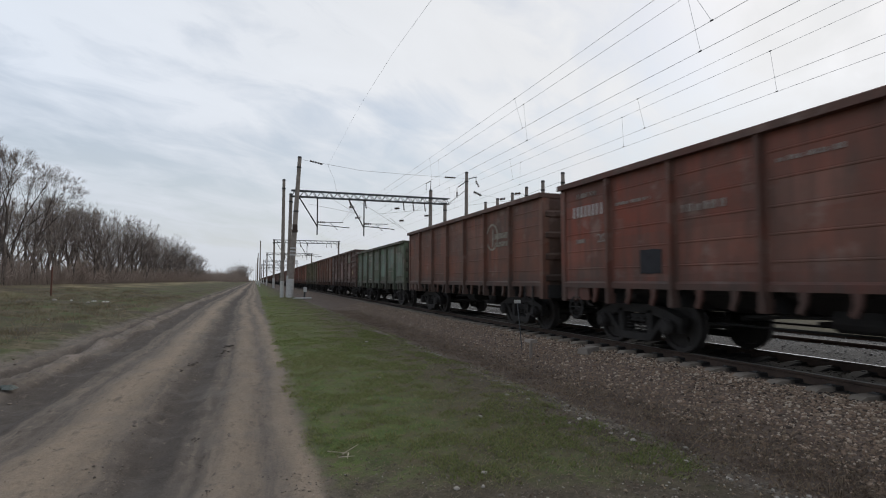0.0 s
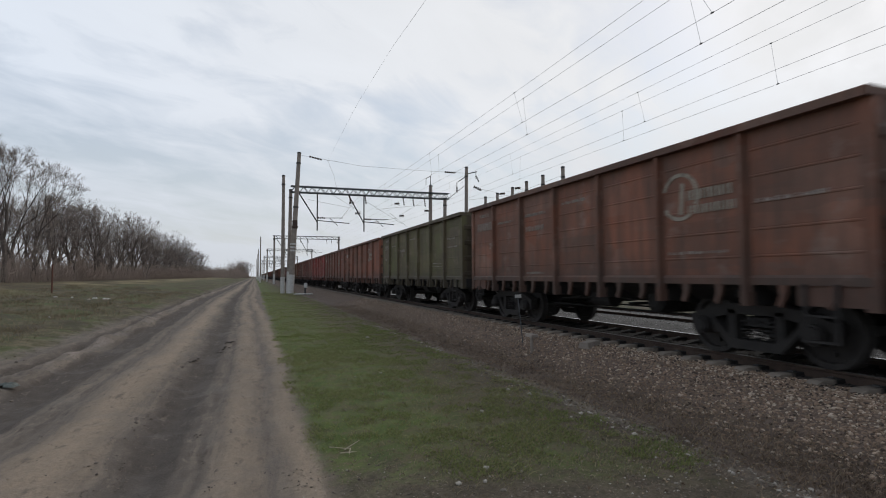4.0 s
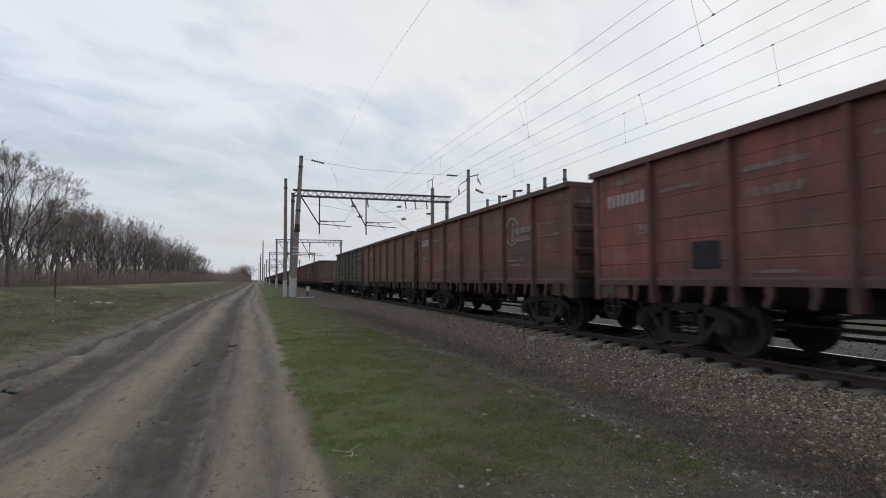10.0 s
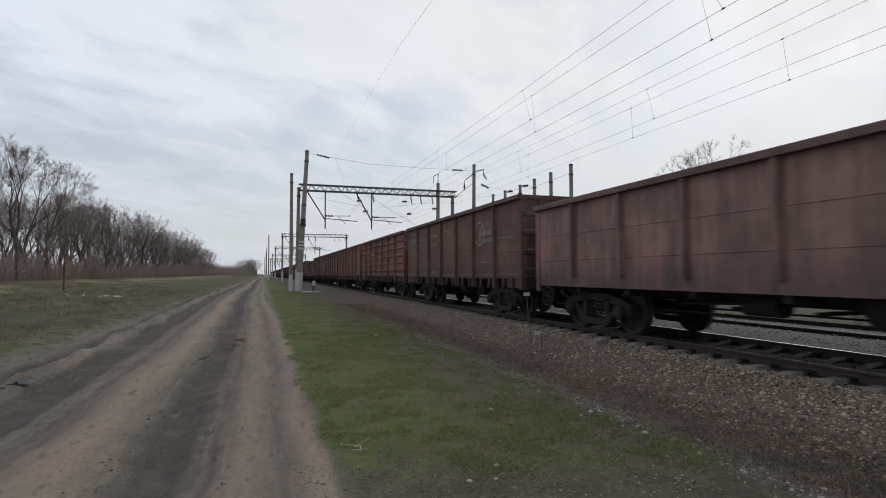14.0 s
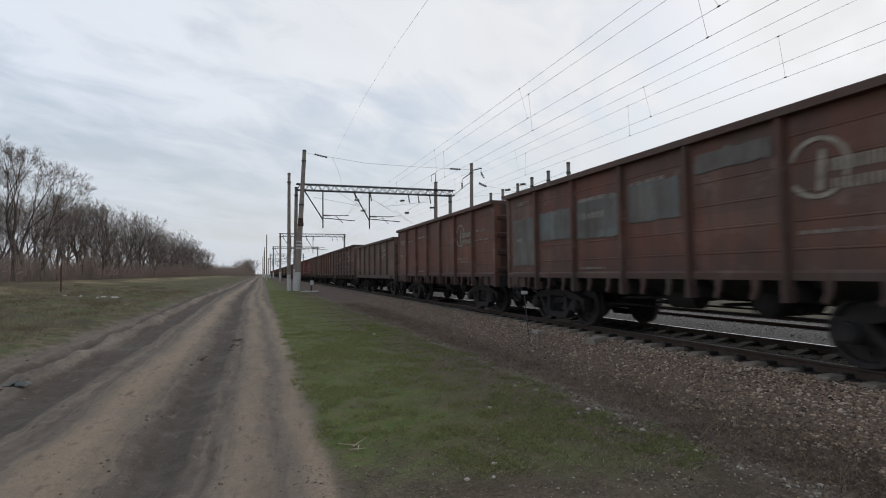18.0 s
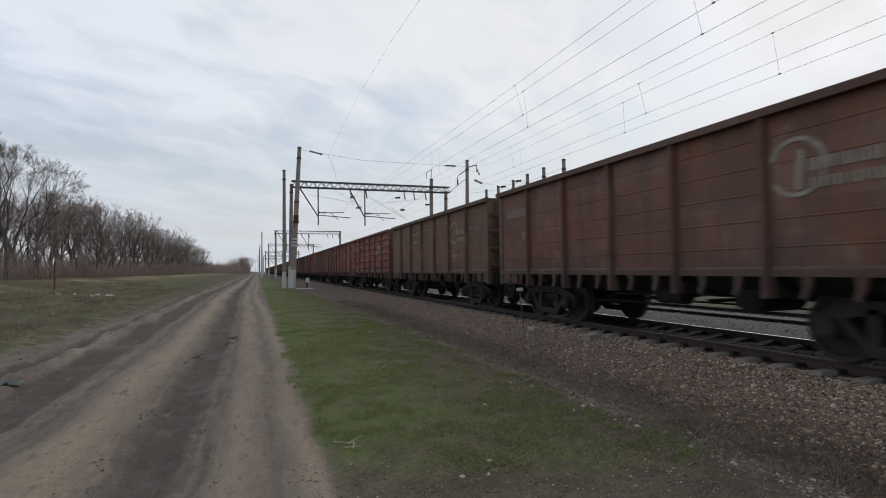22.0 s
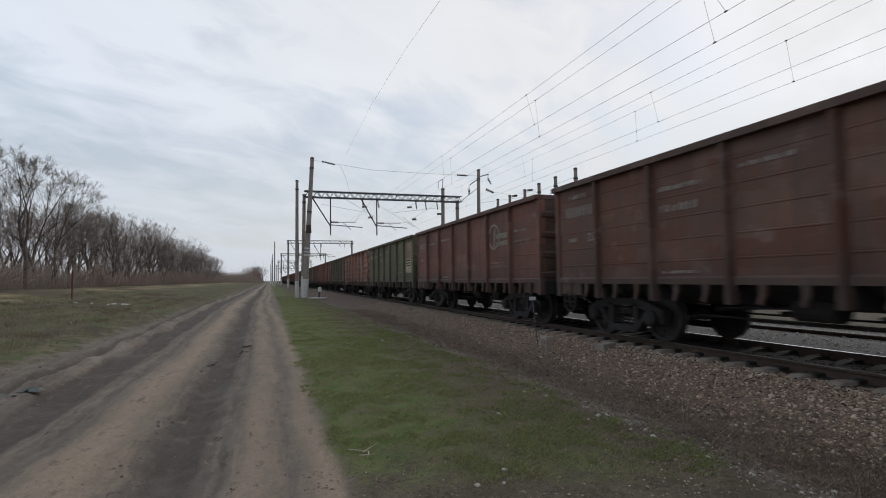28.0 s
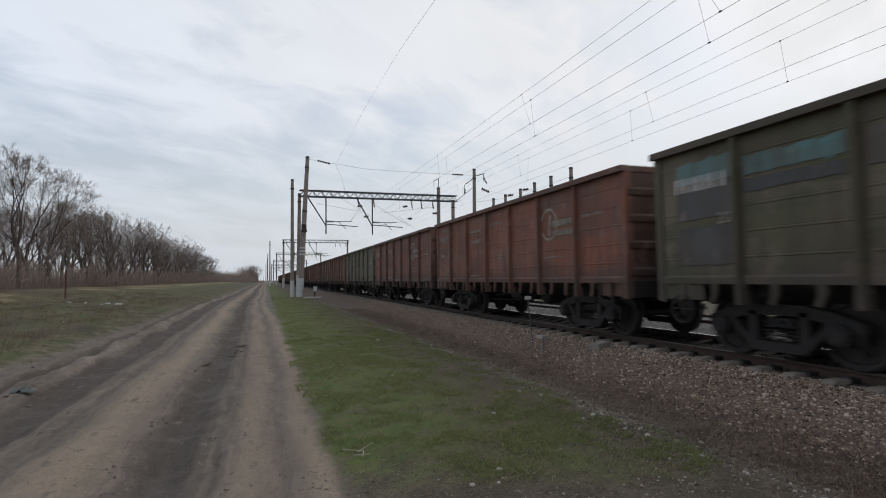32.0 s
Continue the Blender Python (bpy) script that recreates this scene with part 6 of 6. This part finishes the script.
def tree_mesh(seed, trunk, fine, low, deep):
    """A bare broadleaf tree ten metres tall: a straight trunk that forks into upswept limbs, again and again, down to fine twigs."""
    r = random.Random(seed)
    wood, tv, tf = bmesh.new(), [], []

    def slip(p, d, length, w):
        """A thin tapered shoot."""
        side = d.cross(Vector((r.uniform(-1, 1), r.uniform(-1, 1), r.uniform(-1, 1)))).normalized() * w
        e = p + d * length + Vector((r.uniform(-0.12, 0.12), r.uniform(-0.12, 0.12), r.uniform(0, 0.16))) * length
        n = len(tv)
        tv.extend((p - side, p + side, e))
        tf.append((n, n + 1, n + 2))
        return e

    def turned(d, tilt, k):
        out = d.orthogonal().normalized()
        return (d * math.cos(tilt) + (Matrix.Rotation(k, 3, d) @ out) * math.sin(tilt)).normalized()

    def spray(p, d, length):
        """A fan of thin shoots that carry the limb's line on."""
        for _ in range(fine):
            e = turned(d, r.uniform(0.1, 0.8), r.uniform(0, 6.283))
            e = (e + Vector((0, 0, 0.08))).normalized()
            q = slip(p, e, length * r.uniform(0.5, 1.15), 0.0075)
            for _ in range(2):
                slip(p.lerp(q, r.uniform(0.2, 0.8)), turned(e, r.uniform(0.25, 0.6), r.uniform(0, 6.283)), length * r.uniform(0.35, 0.65), 0.006)

    def limb(p, d, length, rad, level):
        n = 3 if level < 3 else 2
        for i in range(n):
            nd = (d + Vector((r.gauss(0, 0.1), r.gauss(0, 0.1), r.gauss(0.04, 0.04)))).normalized()
            q = p + nd * length / n
            r1 = rad * (0.93 if level < 2 else 0.88)
            tube(wood, p, q, rad, r1, (7, 5, 4, 3, 3, 3, 3)[level], caps=False)
            if level >= 3 and r.random() < 0.55:
                spray(q, turned(nd, r.uniform(0.4, 0.9), r.uniform(0, 6.283)), 0.55)
            elif level < 3 and i and p.z > low and r.random() < 0.6:
                limb(q, turned(nd, r.uniform(0.5, 0.9), r.uniform(0, 6.283)), length * 0.45, rad * 0.34, 4)
            p, d, rad = q, nd, r1
        if level == deep:
            spray(p, d, 0.6)
            return
        kids = 3 if level in (0, 2) and r.random() < 0.7 else 2
        k0 = r.uniform(0, 6.283)
        for i in range(kids):
            tilt = r.uniform(0.3, 0.6) if i else r.uniform(0.1, 0.32)
            cd = turned(d, tilt, k0 + 6.283 * i / kids + r.uniform(-0.5, 0.5))
            cd = (cd + Vector((0, 0, 0.1))).normalized()
            limb(p, cd, length * r.uniform(0.68, 0.9) if level else r.uniform(1.8, 2.4), rad * (0.78 if i == 0 else r.uniform(0.55, 0.7)), level + 1)
    limb(Vector((0, 0, -0.15)), Vector((r.gauss(0, 0.05), r.gauss(0, 0.05), 1)).normalized(), trunk, 0.2, 0)
    high = max(v.z for v in tv)
    me = bpy.data.meshes.new("crown")
    me.from_pydata(tv, [], tf)
    me.materials.append(TWIG)
    stem = obj("trunk", fix(wood), BARK)
    for one in (me, stem):
        one.transform(Matrix.Scale(10 / high, 4))
    return stem, me


KIND = []
for i, (trunk, fine, low) in enumerate(((3.0, 6, 1.6), (2.2, 6, 1.2), (2.6, 6, 1.0), (1.6, 6, 0.8), (3.4, 6, 1.8), (2.4, 4, 1.0), (3.0, 4, 1.5), (1.8, 4, 0.8))):
    t = thing("tree", "tall bare deciduous tree without leaves", "tree", "bare trees")
    wood, crown = tree_mesh(40 + i, trunk, fine, low, 6 if i < 5 else 5)
    part("trunk", wood, None, t)
    part("crown", crown, None, t)
    KIND.append(t)
r = random.Random(12)


def plant(x, y, tall, group="bare trees", slim=1.0):
    w = r.uniform(0.9, 1.1) * slim
    which = r.randrange(5) if math.hypot(x, y) < 95 else 5 + r.randrange(3)
    t = copy_thing(KIND[which], pose(x, y, height(x, y), 0, 0, r.uniform(0, 360)) @ Matrix.Diagonal((tall / 10 * w, tall / 10 * w, tall / 10, 1)))
    t["group"] = group
    if tall < 9:
        t["label"] = "young bare tree without leaves at the edge of the wood"
    return t


def tall_at(y):
    """The wood's height along the line: a tall stand first, then a lower one."""
    return 14.7 if y < 73 else 11.4 if y < 88 else 12.8 if y < 120 else 13.2 if y < 190 else 12.2


y = 50.0
while y < 268:
    for row in range(3 if y > 74 else 2):
        x = -23.5 - row * 5.5 + r.uniform(-1.6, 1.6)
        plant(x, y + r.uniform(-1.5, 1.5), tall_at(y + row * 3) * r.uniform(0.86, 1.02))
    if r.random() < 0.85:
        plant(-22.0 + r.uniform(-1.2, 1.2), y + r.uniform(-2, 2), r.uniform(4.5, 8.0), slim=1.15)
    y += (3.3 if y > 74 else 4.4) + y * 0.014
for x, y, tall in ((-35, 360, 8.5), (-31, 372, 7.5), (-29, 395, 7), (-33, 410, 8), (-24, 400, 7), (-21, 430, 9), (-17, 470, 12.5), (-13.5, 462, 14), (-10, 470, 13.5), (-8, 490, 14), (-15, 505, 15), (-11.5, 500, 14.5), (-6.5, 480, 9)):
    plant(x, y, tall * r.uniform(0.92, 1.05), slim=1.3)
for x, y, tall in ((44, 42, 15.6), (50, 31, 12), (30, 100, 11), (33, 108, 10.5), (27.5, 95, 9), (47, 53, 12), (55, 26, 12), (52, 66, 12.5), (46, 84, 12), (50, 110, 13)):
    plant(x, y, tall, "bare trees beyond the tracks")
for t in KIND:
    for o in (*t.children_recursive, t):
        bpy.data.objects.remove(o)


def brushwood(rng, count, place, tall, wide=1.0):
    """Leafless undergrowth: thin upright stems with side shoots."""
    out = []
    for _ in range(count):
        x, y = place(rng)
        z = height(x, y)
        h = rng.uniform(*tall) * (0.35 + 1.5 * max(0.0, 0.5 + lump(x, y, 0.2, 7)))
        dx, dy = rng.gauss(0, 0.18) * h, rng.gauss(0, 0.18) * h
        w = rng.uniform(0.012, 0.028) * wide
        v, f = [(x - w, y, z), (x + w, y, z), (x + dx, y + dy, z + h)], [(0, 1, 2)]
        for _ in range(3):
            k = rng.uniform(0.3, 0.9)
            a = (x + dx * k, y + dy * k, z + h * k)
            e = (a[0] + rng.gauss(0, 0.4), a[1] + rng.gauss(0, 0.4), a[2] + rng.uniform(0.1, 0.7))
            n = len(v)
            v += [a, (a[0] + w, a[1], a[2] - w), e]
            f.append((n, n + 1, n + 2))
        out.append((v, f))
    return out


by = along(40, 272, 1.2)


def thicket(r):
    """Uneven cover under the trees, thick in places and thin in others."""
    while True:
        x, y = -20.5 - 14 * r.random() ** 1.6, by(r)
        if r.random() < 0.2 + step(0.3, 0.75, 0.5 + lump(x, y, 0.12, 3) + 0.4 * lump(x, y, 0.5, 4)):
            return x, y


scatter("undergrowth", "reddish brown leafless undergrowth along the foot of the trees", "undergrowth", BRUSH,
        brushwood(rng, 42000, thicket, (0.3, 3.0)))
scatter("far_woods", "distant bare woods along the horizon", "woods", BRUSH,
        brushwood(rng, 9000, lambda r: (-9 - 40 * r.random(), r.uniform(300, 480)), (1.0, 4.5), 5.0) + brushwood(rng, 2500, lambda r: (-13 + r.gauss(0, 3.2), r.uniform(455, 510)), (2, 9), 5.0) + brushwood(rng, 4000, lambda r: (r.uniform(45, 120), r.uniform(20, 400)), (2, 6)))


motions()
